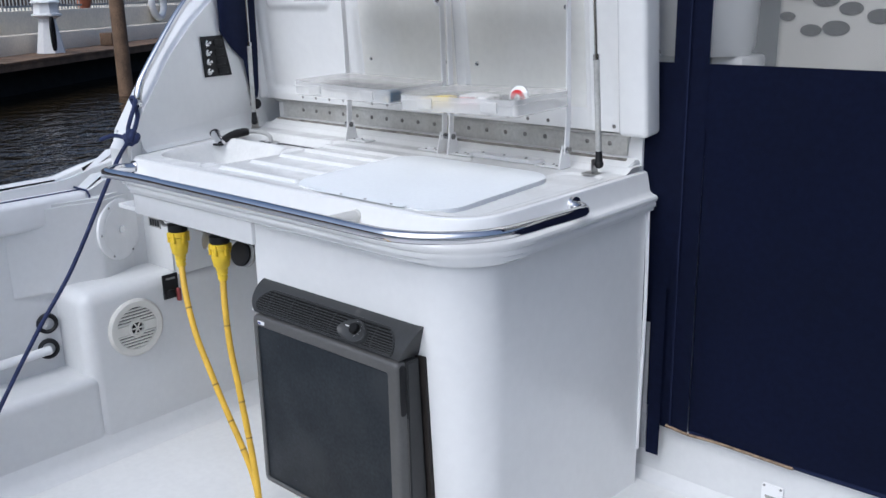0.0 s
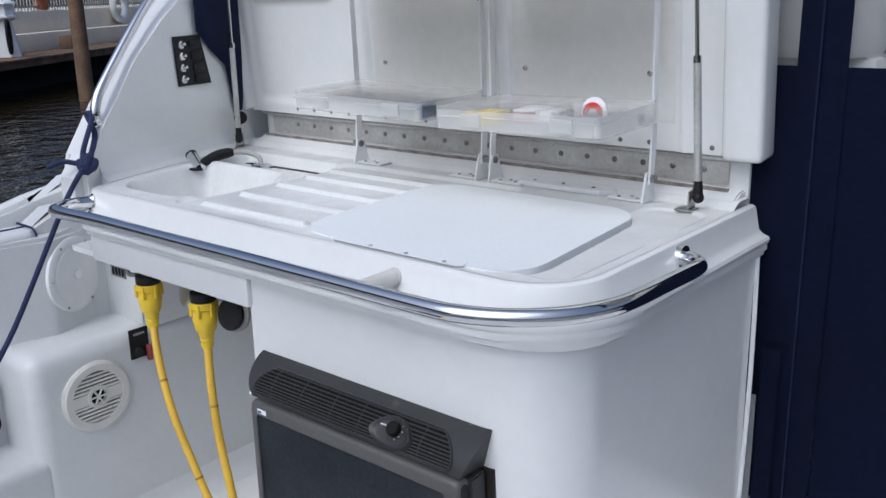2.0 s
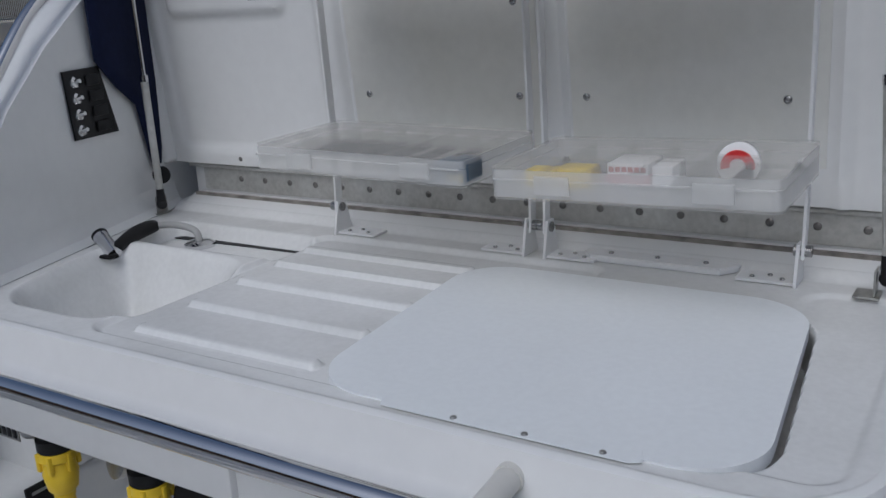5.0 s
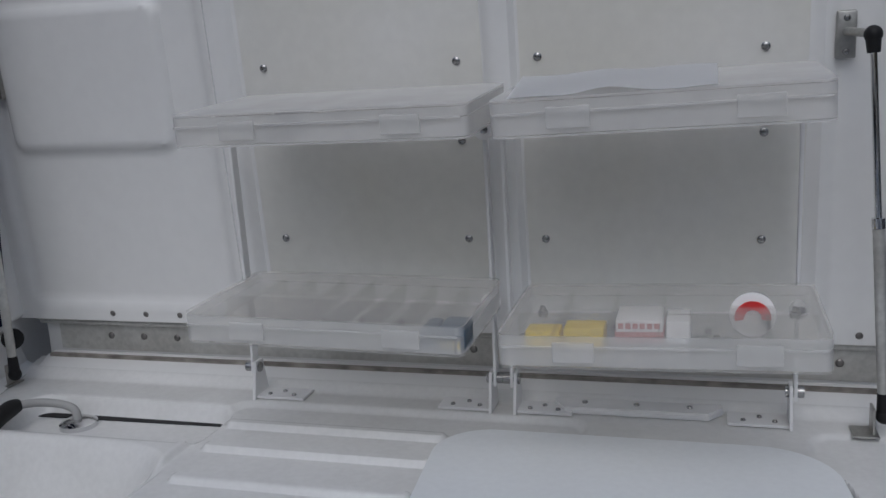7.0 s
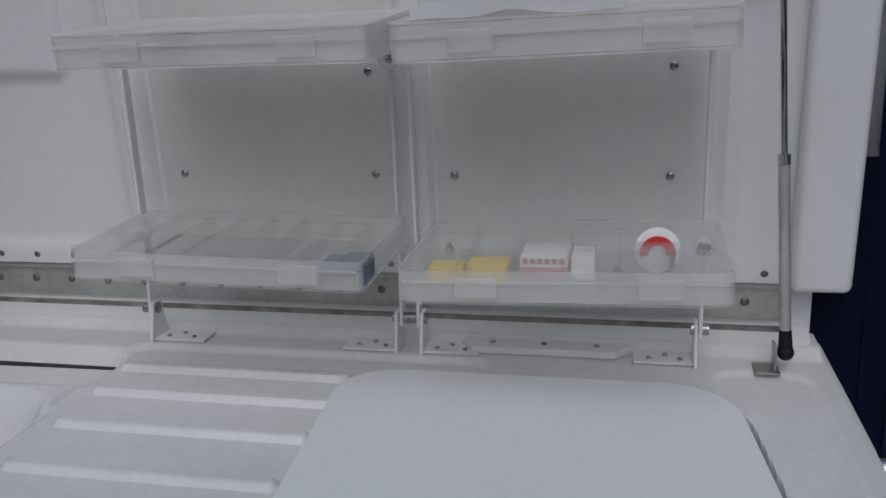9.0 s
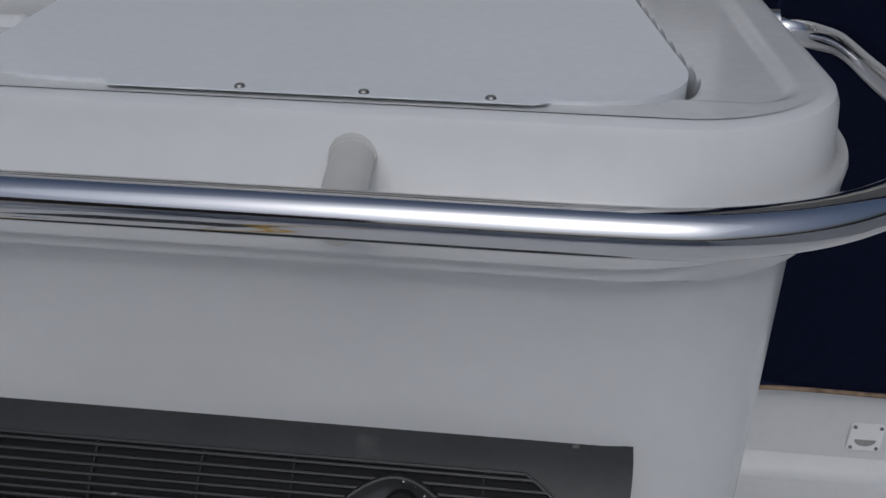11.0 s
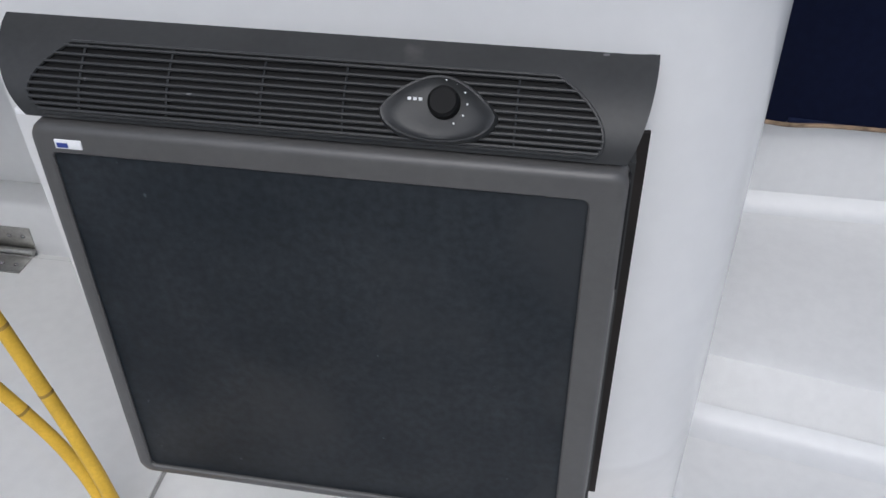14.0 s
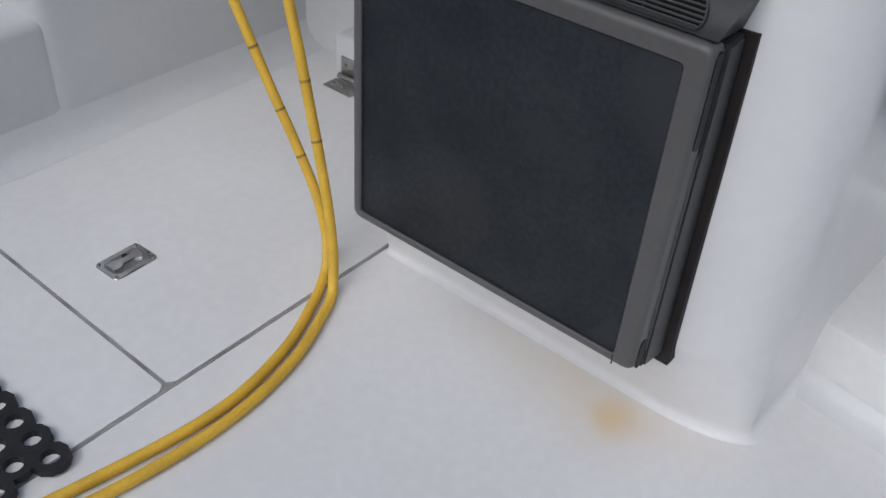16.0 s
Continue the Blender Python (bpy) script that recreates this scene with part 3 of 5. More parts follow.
for cx, cz in ((-0.128, 1.035), (-0.128, 1.262), (0.253, 1.035), (-0.492, 1.035)):
    clip(cx, cz)
strap(-0.492, -1, 1.27)
strap(-0.128, 1, 1.30)
strap(-0.105, -1, 1.27)
strap(0.253, 1, 1.30)


def tackle_box(m, w, d, h, label, cells=6, shell=None, wall=None):
    """Clear case with a flat lid, latches and dividers. Origin: lower front left corner."""
    b = thing("tackle_box", label, "storage box", "clear boxes in the lid", at=m)
    t = 0.0022
    shell, wall = shell or CLEAR, wall or CLEAR_WALL
    bm = slab(rrect(0, w, 0, d, 0.012, 4), 0, t, "z")
    slab(rrect(0, w, 0, d, 0.012, 4), h - t, h, "z", bm=bm)
    part("case_shell", bm, shell, b)
    bm = bmesh.new()
    ro, ri = rrect(0, w, 0, d, 0.012, 4), rrect(t, w - t, t, d - t, 0.010, 4)
    for z0, z1 in ((t + 0.001, h * 0.62), (h * 0.62 + 0.001, h - t - 0.001)):
        vs = [[bm.verts.new((x, y, z)) for x, y in q] for q, z in ((ro, z0), (ro, z1), (ri, z1), (ri, z0))]
        for k in range(4):
            a, c = vs[k], vs[(k + 1) % 4]
            for i in range(len(ro)):
                j = (i + 1) % len(ro)
                bm.faces.new((a[i], a[j], c[j], c[i]))
    part("case_wall", bm, wall, b)
    for i in range(1, cells):
        part("divider", box(w * i / cells - 0.0008, w * i / cells + 0.0008, t + 0.002, d - t - 0.002, t + 0.001, h * 0.8), CLEAR_THIN, b)
    part("divider", box(t + 0.002, w - t - 0.002, d * 0.5 - 0.0008, d * 0.5 + 0.0008, t + 0.001, h * 0.8), CLEAR_THIN, b)
    for lx in (w * 0.18, w * 0.73):
        part("latch", box(lx, lx + 0.045, -0.005, -0.0005, h * 0.22, h * 0.78, 0.0015), CLEAR_WALL, b)
    part("lip", box(0.006, w - 0.006, -0.003, -0.0004, h * 0.60, h * 0.66), CLEAR_WALL, b)
    return b


LL = pose(-0.465, 0.356, 1.030, 1.5, 0.9, 0)
LR = pose(-0.074, 0.353, 1.016, 1.5, -1.2, 0)
UL = pose(-0.452, 0.356, 1.266, 4.0, -0.3, 0)
UR = pose(-0.072, 0.353, 1.266, 4.0, -1.5, 0)
tackle_box(LL, 0.352, 0.20, 0.038, "milky clear plastic tackle box, nearly empty", 8)
tackle_box(LR, 0.344, 0.20, 0.040, "milky clear plastic tackle box holding small packets", 6)
tackle_box(UL, 0.356, 0.20, 0.038, "milky clear plastic tackle box lying on the upper rack", 5, CLEAR_HAZY, CLEAR_HAZY)
tackle_box(UR, 0.338, 0.20, 0.040, "milky clear plastic tackle box with paper on top", 7, CLEAR_HAZY, CLEAR_HAZY)


def in_box(m, name, bm, material, label, category):
    o = thing(name, label, category, at=m)
    part("body", bm, material, o)
    return o


o = in_box(LL, "battery_pack", box(0.300, 0.318, 0.006, 0.050, 0.004, 0.030, 0.004), BLUE_BOX, "dark blue packet with yellow bars in the tackle box", "packet")
part("body", box(0.321, 0.352, 0.006, 0.050, 0.004, 0.033, 0.004), BLUE_BOX, o)
for i in range(4):
    part("print_bar", box(0.326 + 0.006 * i, 0.3285 + 0.006 * i, 0.0042, 0.0055, 0.008, 0.017), YELLOW_BOX, o)
in_box(LR, "yellow_packet", box(0.022, 0.062, 0.050, 0.080, 0.004, 0.026, 0.003), YELLOW_BOX, "yellow cardboard packet in the tackle box", "packet")
in_box(LR, "yellow_packet", box(0.066, 0.112, 0.050, 0.082, 0.004, 0.030, 0.003), YELLOW_BOX, "yellow cardboard packet in the tackle box", "packet")
o = in_box(LR, "printed_packet", box(0.122, 0.174, 0.075, 0.130, 0.004, 0.032, 0.002), PAPER, "white and red printed packet in the tackle box", "packet")
part("red_band", box(0.121, 0.175, 0.0742, 0.131, 0.006, 0.018), PALE_RED, o)
for i in range(6):
    part("print_bar", box(0.125 + 0.008 * i, 0.131 + 0.008 * i, 0.0735, 0.0748, 0.022, 0.028), PALE_RED, o)
in_box(LR, "white_packet", box(0.178, 0.204, 0.075, 0.125, 0.004, 0.030, 0.002), PAPER, "white packet in the tackle box", "packet")
o = thing("tape_spool", "white round spool with a red centre in the tackle box", "spool", at=LR)
SP = Vector((0.271, 0.112, 0.0285))
part("rim", lathe(SP, [(0.024, 0.0), (0.025, 0.002), (0.025, 0.006), (0.022, 0.0075)], (0, -1, 0.12), 32), PAPER, o)
arch = [(SP.x + 0.0195 * math.cos(radians(a)), SP.z - 0.002 + 0.0195 * math.sin(radians(a))) for a in range(-10, 191, 10)]
arch += [(SP.x + 0.0095 * math.cos(radians(a)), SP.z - 0.002 + 0.0095 * math.sin(radians(a))) for a in range(190, -11, -20)]
part("print", slab(arch, SP.y - 0.0105, SP.y - 0.0085, "y"), RED, o)
for px, py, pr in ((0.214, 0.05, 0.007), (0.232, 0.07, 0.007), (0.246, 0.06, 0.006), (0.016, 0.07, 0.006), (0.02, 0.18, 0.006), (0.322, 0.18, 0.006)):
    o = thing("small_fitting", "small dark metal fitting in the tackle box", "fitting", "fittings in the box", at=LR)
    part("body", lathe((px, py, 0.003), [(pr, 0), (pr, 0.007), (pr * 0.6, 0.008), (pr * 0.6, 0.013)], (0, 0, 1), 10), STEEL_DULL, o)
o = thing("wire_coil", "small coil of grey wire in the tackle box", "wire", at=UL)
bm = bmesh.new()
for k in range(5):
    tube([(0.135 + (0.022 + 0.002 * k) * math.cos(a), 0.012 + 0.004 * k, 0.019 + 0.015 * math.sin(a + 0.3 * k)) for a in [i * 0.35 for i in range(19)]], 0.0013, 6, bm)
part("coil", bm, RAILGREY, o)
o = thing("paper_sheet", "curled white paper sheet lying on the upper box", "paper", at=UR)
bm = bmesh.new()
pg = [[bm.verts.new((0.02 + 0.0105 * i, 0.006 + 0.012 * j, 0.0412 + 0.0016 * j + 0.005 * math.exp(-((i - 9.5) / 2.6) ** 2) * (1 - j / 12) + 0.0008 * math.sin(i * 0.7 + 0.3 * j))) for i in range(21)] for j in range(9)]
for a, b in zip(pg, pg[1:]):
    for i in range(20):
        bm.faces.new((a[i], a[i + 1], b[i + 1], b[i]))
bmesh.ops.solidify(bm, geom=bm.faces[:], thickness=0.0006)
part("sheet", bm, PAPER, o)

# ---- sink tap ----
tap = thing("pull_out_shower", "black and chrome pull-out hand shower in a chrome collar", "tap")
part("collar", lathe((-0.737, 0.474, CT - 0.026), [(0.027, 0), (0.027, 0.007), (0.019, 0.011), (0.012, 0.012)], (0, 0, 1)), STEEL, tap)
part("hose", tube(spline([(-0.737, 0.474, CT - 0.018), (-0.742, 0.474, CT + 0.000), (-0.765, 0.472, CT + 0.008), (-0.800, 0.466, CT + 0.010), (-0.826, 0.456, CT + 0.008)], 6), 0.0062), RAILGREY, tap, "grey braided hose")
part("handle", tube(spline([(-0.826, 0.456, CT + 0.008), (-0.824, 0.440, CT + 0.009), (-0.816, 0.405, CT + 0.008), (-0.806, 0.365, CT + 0.001), (-0.801, 0.345, CT - 0.004)], 4), 0.012, 16, radii=[0.0085 + 0.0045 * math.sin(math.pi * min(1.0, 0.12 + k / 18)) for k in range(17)]), BLACK, tap)
part("lever", slab([(-0.812, 0.320), (-0.788, 0.322), (-0.782, 0.338), (-0.806, 0.350)], CT - 0.014, CT - 0.008, "z", 0.0015), BLACK, tap)
part("spray_head", cyl((-0.798, 0.342, CT - 0.012), (-0.842, 0.352, CT + 0.014), 0.0135, n=20), STEEL, tap)
part("spray_ring", cyl((-0.842, 0.352, CT + 0.014), (-0.846, 0.353, CT + 0.0165), 0.0142, n=20), BLACK, tap)

# ---- refrigerator ----
fr = thing("refrigerator", "graphite grey built-in refrigerator with a slate door panel", "refrigerator")
fr.location = (0.0, 0.011, 0.004)


def frame_ring(x0, x1, z0, z1, left, right, low, high, y0, y1, bev):
    """A flat frame round an opening, its outer front edges rounded off."""
    bm = bmesh.new()
    def loop(grow, r, y):
        return [bm.verts.new((x, y, z)) for x, z in rrect(x0 - grow, x1 + grow, z0 - grow, z1 + grow, r, 5)]
    def hole(grow, r, y):
        return [bm.verts.new((x, y, z)) for x, z in rrect(x0 + left - grow, x1 - right + grow, z0 + low - grow, z1 - high + grow, r, 5)]
    rings = [loop(0, 0.012, y1), loop(0, 0.012, y0 + bev)]
    rings += [loop(-bev * (1 - math.cos(radians(a))), 0.012, y0 + bev * (1 - math.sin(radians(a)))) for a in (30, 60, 90)]
    rings += [hole(0.0015, 0.007, y0), hole(0, 0.006, y0 + 0.0015), hole(0, 0.006, y1)]
    for a, b in zip(rings, rings[1:] + rings[:1]):
        for i in range(len(a)):
            j = (i + 1) % len(a)
            bm.faces.new((a[i], a[j], b[j], b[i]))
    return bm


part("gap_liner", slab([(0.012, 0.592), (0.028, 0.142), (0.080, 0.142), (0.080, 0.592)], -0.166, 0.3025, "x"), RUST, fr, "dark brown gasket gap")
part("cabinet_side", slab([(-0.026, 0.590), (-0.026, 0.172), (0.026, 0.160), (0.008, 0.590)], -0.160, 0.2925, "x", 0.003), FRIDGE, fr)
door = part("door", frame_ring(-0.170, 0.2885, 0.176, 0.593, 0.016, 0.027, 0.014, 0.024, -0.051, -0.027, 0.008), FRIDGE_FRAME, fr, "bronze-grey door frame")
part("panel", box(-0.158, 0.266, -0.0475, -0.030, 0.186, 0.573, 0.001), PANEL, door, "slate-black door panel")
part("badge", box(-0.148, -0.126, -0.0522, -0.0500, 0.5745, 0.5825, 0.0005), PAPER, door, "small blue and white badge")
part("badge_print", box(-0.146, -0.137, -0.0528, -0.0524, 0.576, 0.580), mat("badge_blue", (0.03, 0.05, 0.25)), door)
part("hinge_cap", box(-0.183, -0.166, -0.040, -0.024, 0.594, 0.600, 0.002), PAPER, door)
part("grip_recess", slab(rrect(-0.044, -0.0285, 0.480, 0.586, 0.006, 5), 0.2875, 0.2897, "x", 0.0006), BLACK, door, "scooped dark finger grip")
part("grip_recess", slab(rrect(-0.043, -0.0290, 0.178, 0.222, 0.006, 5), 0.2875, 0.2897, "x", 0.0006), BLACK, door)
part("gasket", box(0.2865, 0.2905, -0.0272, -0.0245, 0.200, 0.470, 0.0008), FRIDGE_FRAME, door, "pale gasket lip along the door edge")
part("corner_seam", box(0.2610, 0.2620, -0.0515, -0.0490, 0.1755, 0.1905), BLACK, door)


def hood():
    """The vent hood: from a wide top edge on the console down to a narrower, proud lower lip."""
    bm = bmesh.new()
    n = 12
    rows = []
    for i in range(n + 1):
        s = i / n
        z = 0.655 - 0.059 * s
        y = 0.014 - 0.056 * math.sin(s * math.pi * 0.5) ** 0.8
        xa, xb = -0.202 + 0.030 * s ** 1.6, 0.301 - 0.016 * s ** 1.6
        rows.append([bm.verts.new((xa + (xb - xa) * k / 24, y, z)) for k in range(25)])
    for a, b in zip(rows, rows[1:]):
        for k in range(24):
            bm.faces.new((a[k], a[k + 1], b[k + 1], b[k]))
    bl = [bm.verts.new((v.co.x, 0.014, 0.594)) for v in rows[-1]]
    for k in range(24):
        bm.faces.new((rows[-1][k], rows[-1][k + 1], bl[k + 1], bl[k]))
    for e in (0, -1):
        bm.faces.new([r[e] for r in rows] + [bl[e]])
    return bm


hd = part("vent_hood", hood(), FRIDGE, fr)


def hood_at(x, s, lift=0.0):
    z = 0.655 - 0.059 * s
    y = 0.014 - 0.056 * math.sin(s * math.pi * 0.5) ** 0.8
    return Vector((x, y - lift * 0.75, z + lift * 0.65))


S0, S1 = 0.20, 0.93


def grille_x(t):
    """Ends of the rounded grille at t from its top (0) to its foot (1)."""
    a = -0.167 + (0.030 * ((t - 0.65) / 0.65) ** 2 if t < 0.65 else 0.012 * ((t - 0.65) / 0.35) ** 2)
    return a, 0.268 - 0.036 * (1 - t) ** 3 - 0.006 * t ** 8


# near-black sheet on the uncut hood stands for the dark behind the bars
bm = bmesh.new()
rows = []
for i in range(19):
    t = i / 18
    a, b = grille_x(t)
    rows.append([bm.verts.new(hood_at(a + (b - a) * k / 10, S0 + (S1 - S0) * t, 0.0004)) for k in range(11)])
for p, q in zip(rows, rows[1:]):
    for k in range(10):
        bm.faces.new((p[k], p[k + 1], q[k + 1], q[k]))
part("grille_shade", bm, GRILLE_SHADE_KNOB, hd)
for i in range(10):
    t = (i + 0.5) / 10
    a, b = grille_x(t)
    sa = S0 + (S1 - S0) * t
    part("grille_bar", tube([hood_at(a + (b - a) * k / 8, sa, 0.0034) for k in range(9)], 0.00135, 6), FRIDGE, hd)
edge = [hood_at(grille_x(i / 12)[0], S0 + (S1 - S0) * i / 12, 0.0028) for i in range(13)]
edge += [hood_at(grille_x(1 - i / 12)[1], S1 - (S1 - S0) * i / 12, 0.0028) for i in range(13)]
part("grille_edge", tube(edge + edge[:1], 0.0014, 6), FRIDGE, hd)
for gx in (-0.125, -0.055, 0.018, 0.080, 0.205):
    part("grille_post", tube([hood_at(gx, S0 + (S1 - S0) * k / 6, 0.0026) for k in range(7)], 0.0009, 5), FRIDGE, hd)
# dial in an oval dish: a proud rim round a hollow
bm = bmesh.new()
rings = []
for grow, lift in ((1.06, 0.001), (1.03, 0.0085), (1.0, 0.0110), (0.95, 0.0108), (0.86, 0.0080), (0.70, 0.0060), (0.42, 0.0052), (0.12, 0.0050)):
    ring = []
    for a in range(0, 360, 10):
        ca, sa = math.cos(radians(a)), math.sin(radians(a))
        ring.append(bm.verts.new(hood_at(0.150 + 0.041 * grow * ca * (1 - 0.28 * max(0, sa)), 0.60 - 0.32 * grow * sa, lift)))
    if rings:
        for k in range(36):
            bm.faces.new((rings[-1][k], rings[-1][(k + 1) % 36], ring[(k + 1) % 36], ring[k]))
    rings.append(ring)
bm.faces.new(rings[-1])
part("dial_dish", bm, FRIDGE, hd)
nrm = Vector((0, -0.75, 0.65)).normalized()
part("knob", lathe(hood_at(0.154, 0.50, 0.0048), [(0.0118, 0), (0.0112, 0.0085), (0.0092, 0.0105)], nrm, 20), GRILLE_SHADE_KNOB, hd)
for a in (-60, -30, 0, 30, 60, 90):
    p = hood_at(0.154, 0.50, 0.0078) + Vector((0.0165 * math.cos(radians(a)), 0, 0)) + Vector((0, 0.65, 0.75)) * 0.0165 * math.sin(radians(a))
    part("dial_mark", ball(p, 0.0008, n=5), PAPER, hd)
for i in range(3):
    p = hood_at(0.128 + 0.004 * i, 0.50, 0.0075)
    part("print_bar", box(p.x, p.x + 0.0025, p.y - 0.0014, p.y - 0.0004, p.z + 0.001, p.z + 0.003), PAPER, hd)

# ---- side liner with moulded steps ----
def setting(name, bm, material, label, category, kind="structure"):
    return tagged(part(name, bm, material), label, category, kind=kind)


XW = -0.903
setting("wall_side", box(-1.10, XW, -0.085, 0.75, -0.05, 0.49, 0.040, 6), LINER, "white moulded cockpit liner block with rounded corners", "wall")
setting("step_low", box(-1.10, XW - 0.001, -2.58, -0.05, -0.05, 0.245, 0.028, 5), LINER, "low white moulded step along the cockpit side", "step")
# the next two walls are out of view, added to cut light on the sole
setting("wall_unseen_aft", box(-1.2, 1.85, -2.72, -2.605, -0.05, 0.85, 0.02), LINER, "unseen white transom wall added to dim the sole", "wall")
setting("wall_unseen_side", box(1.605, 1.75, -2.6, 0.70, -0.05, 0.80, 0.02), LINER, "unseen white far side wall added to dim the sole", "wall")
setting("wall_upper", slab([(-2.6, 0.20), (0.75, 0.20), (0.75, 0.80), (0.10, 0.78), (-0.02, 0.70), (-2.6, 0.66)], -1.139, -1.06, "x", 0.012, seg=3), LINER, "white moulded cockpit side above the steps", "wall")
setting("wall_inner", slab([(-1.08, 0.48), (-0.904, 0.48), (-0.904, 0.70), (-1.08, 0.70)], 0.215, 0.75, "y", 0.01, seg=3), LINER, "white moulded side panel beside the console", "wall")
setting("bulkhead_recess", box(-1.0, -0.2, 0.56, 0.60, -0.02, 0.73), LINER, "white bulkhead behind the recess under the counter", "wall")
setting("wall_plinth", box(-0.74, -0.235, 0.487, 0.5595, -0.01, 0.10, 0.012, 3), LINER, "low white moulded plinth at the recess back", "wall")
setting("baseboard", slab([(XW - 0.004, 0.0005), (XW + 0.06, 0.0005), (XW + 0.028, 0.010), (XW + 0.010, 0.028), (XW - 0.004, 0.065)], -2.6, 0.56, "y"), LINER, "rounded white cove between sole and liner", "trim")
gun = thing("gunwale", "white gelcoat gunwale with a padded coaming edge", "gunwale", kind="structure")
part("cap", slab([(-2.6, 0.735), (0.03, 0.752), (0.12, 0.775), (0.20, 0.83), (0.75, 0.86), (0.75, 0.60), (-2.6, 0.60)], -1.235, -1.141, "x", 0.02, seg=3), GEL, gun)
part("bolster", box(-1.140, -1.045, -2.6, 0.045, 0.662, 0.745, 0.014, 3), WHITE_PAINT, gun, "white coaming bolster")
part("bolster_piping", tube([(-1.048, 0.046, 0.675), (-1.046, 0.047, 0.735), (-1.06, 0.047, 0.747), (-1.135, 0.047, 0.748)], 0.003, 8), NAVY_ROPE, gun)
part("bolster_piping", tube([(-1.095, -2.5, 0.7465), (-1.095, 0.045, 0.7465)], 0.002, 8), NAVY_ROPE, gun)
hull = setting("hull_side", box(-1.28, -1.15, -4.0, 4.0, -0.9, 0.595, 0.03), GEL, "white hull side down to the water", "hull")

plate = thing("deck_plate", "round white plastic inspection plate with screws", "inspection plate")
PN, PC = (1, 0.4, 0), Vector((-1.040, 0.122, 0.620))
part("ring", lathe(PC, [(0.092, -0.004), (0.092, 0.004), (0.086, 0.008), (0.073, 0.008)], PN), WHITE_PAINT, plate)
part("lid", lathe(PC, [(0.070, 0.0), (0.070, 0.009), (0.04, 0.011), (0.02, 0.010)], PN), WHITE_PAINT, plate)
part("thumb_latch", lathe(PC, [(0.012, 0.009), (0.011, 0.013), (0.007, 0.013)], PN, 16), STEEL, plate)
rot = Vector(PN).to_track_quat("Z", "Y").to_matrix()
for a in range(0, 360, 60):
    part("screw", screw_head(PC + rot @ Vector((0.084 * math.cos(radians(a)), 0.084 * math.sin(radians(a)), 0.0085)), PN, 0.0035), SCREW, plate)
setting("wall_plate_base", slab([(-1.12, -0.20), (-1.059, -0.20), (-1.036, -0.02), (-1.0175, 0.040), (-1.0155, 0.060), (-1.0784, 0.216), (-1.12, 0.216)], 0.47, 0.728, "z", 0.01), LINER, "white moulded wall behind the inspection plate", "wall")

spk = thing("speaker", "round cream marine loudspeaker with a slotted grille", "loudspeaker")
SC = Vector((XW + 0.001, 0.066, 0.358))
part("frame", lathe(SC, [(0.086, -0.01), (0.086, 0.006), (0.080, 0.011), (0.064, 0.011), (0.062, 0.006)], (1, 0, 0), 40, caps=False), SPEAKER, spk)
part("cone", lathe(SC, [(0.063, 0.001), (0.061, 0.0015), (0.02, 0.001)], (1, 0, 0), 32), BLACK, spk)
for i in range(-6, 7):
    hz = i * 0.0092
    hw = math.sqrt(max(0, 0.064 ** 2 - hz ** 2))
    a = radians(-6)
    if abs(i) <= 1:
        for s in (-1, 1):
            part("grille_slat", box(SC.x + 0.004, SC.x + 0.010, SC.y + (0.024 if s > 0 else -hw), SC.y + (hw if s > 0 else -0.024), SC.z + hz - 0.0046, SC.z + hz + 0.0046), SPEAKER, spk)
    else:
        part("grille_slat", box(SC.x + 0.004, SC.x + 0.009, SC.y - hw, SC.y + hw, SC.z + hz - 0.0026, SC.z + hz + 0.0026), SPEAKER, spk)
part("tweeter_ring", lathe(SC, [(0.027, 0.004), (0.027, 0.012), (0.020, 0.013), (0.019, 0.003)], (1, 0, 0), 24, caps=False), SPEAKER, spk)
for a in range(0, 360, 60):
    p = SC + Vector((0.0105, 0.012 * math.cos(radians(a)), 0.012 * math.sin(radians(a))))
    part("tweeter_spoke", cyl(SC + Vector((0.0105, 0, 0)), p + (p - SC - Vector((0.0105, 0, 0))) * 0.7, 0.0025, n=8), SPEAKER, spk)

brk = thing("battery_switch", "small black breaker plate with a red key", "switch")
part("plate", box(XW + 0.0005, XW + 0.006, 0.165, 0.215, 0.415, 0.490, 0.001), BLACK, brk)
part("print_bar", box(XW + 0.0062, XW + 0.0068, 0.175, 0.205, 0.474, 0.480), STEEL_DULL, brk)
part("knob", lathe((XW + 0.006, 0.185, 0.432), [(0.013, 0), (0.012, 0.010), (0.008, 0.012)], (1, 0, 0), 16), BLACK, brk)
part("key", box(XW + 0.008, XW + 0.022, 0.203, 0.214, 0.405, 0.445, 0.003), mat("faded_red_plastic", (0.25, 0.05, 0.05), 0.5), brk, "faded red key")

for py, pz in ((-0.122, 0.388), (-0.128, 0.312)):
    e = thing("rod_hanger", "black oval plastic socket on the liner", "socket", "sockets on the liner")
    part("ring", lathe((-1.056, py, pz), [(0.030, -0.004), (0.030, 0.006), (0.024, 0.010), (0.018, 0.005)], (1, -0.3, 0), 24, caps=False), BLACK, e)
gr = thing("grab_tube", "white tubular rail along the liner", "handrail")
part("tube", cyl((-1.040, -0.13, 0.312), (-1.040, -1.8, 0.29), 0.013), WHITE_PAINT, gr)
dr = thing("drain_fitting", "small white plastic drain cover with four screws", "drain cover", "drain covers")
part("plate", slab(rrect(-0.025, 0.025, -0.025, 0.025, 0.006, 3), 0, 0.004, "y", 0.001), WHITE_PAINT, dr)
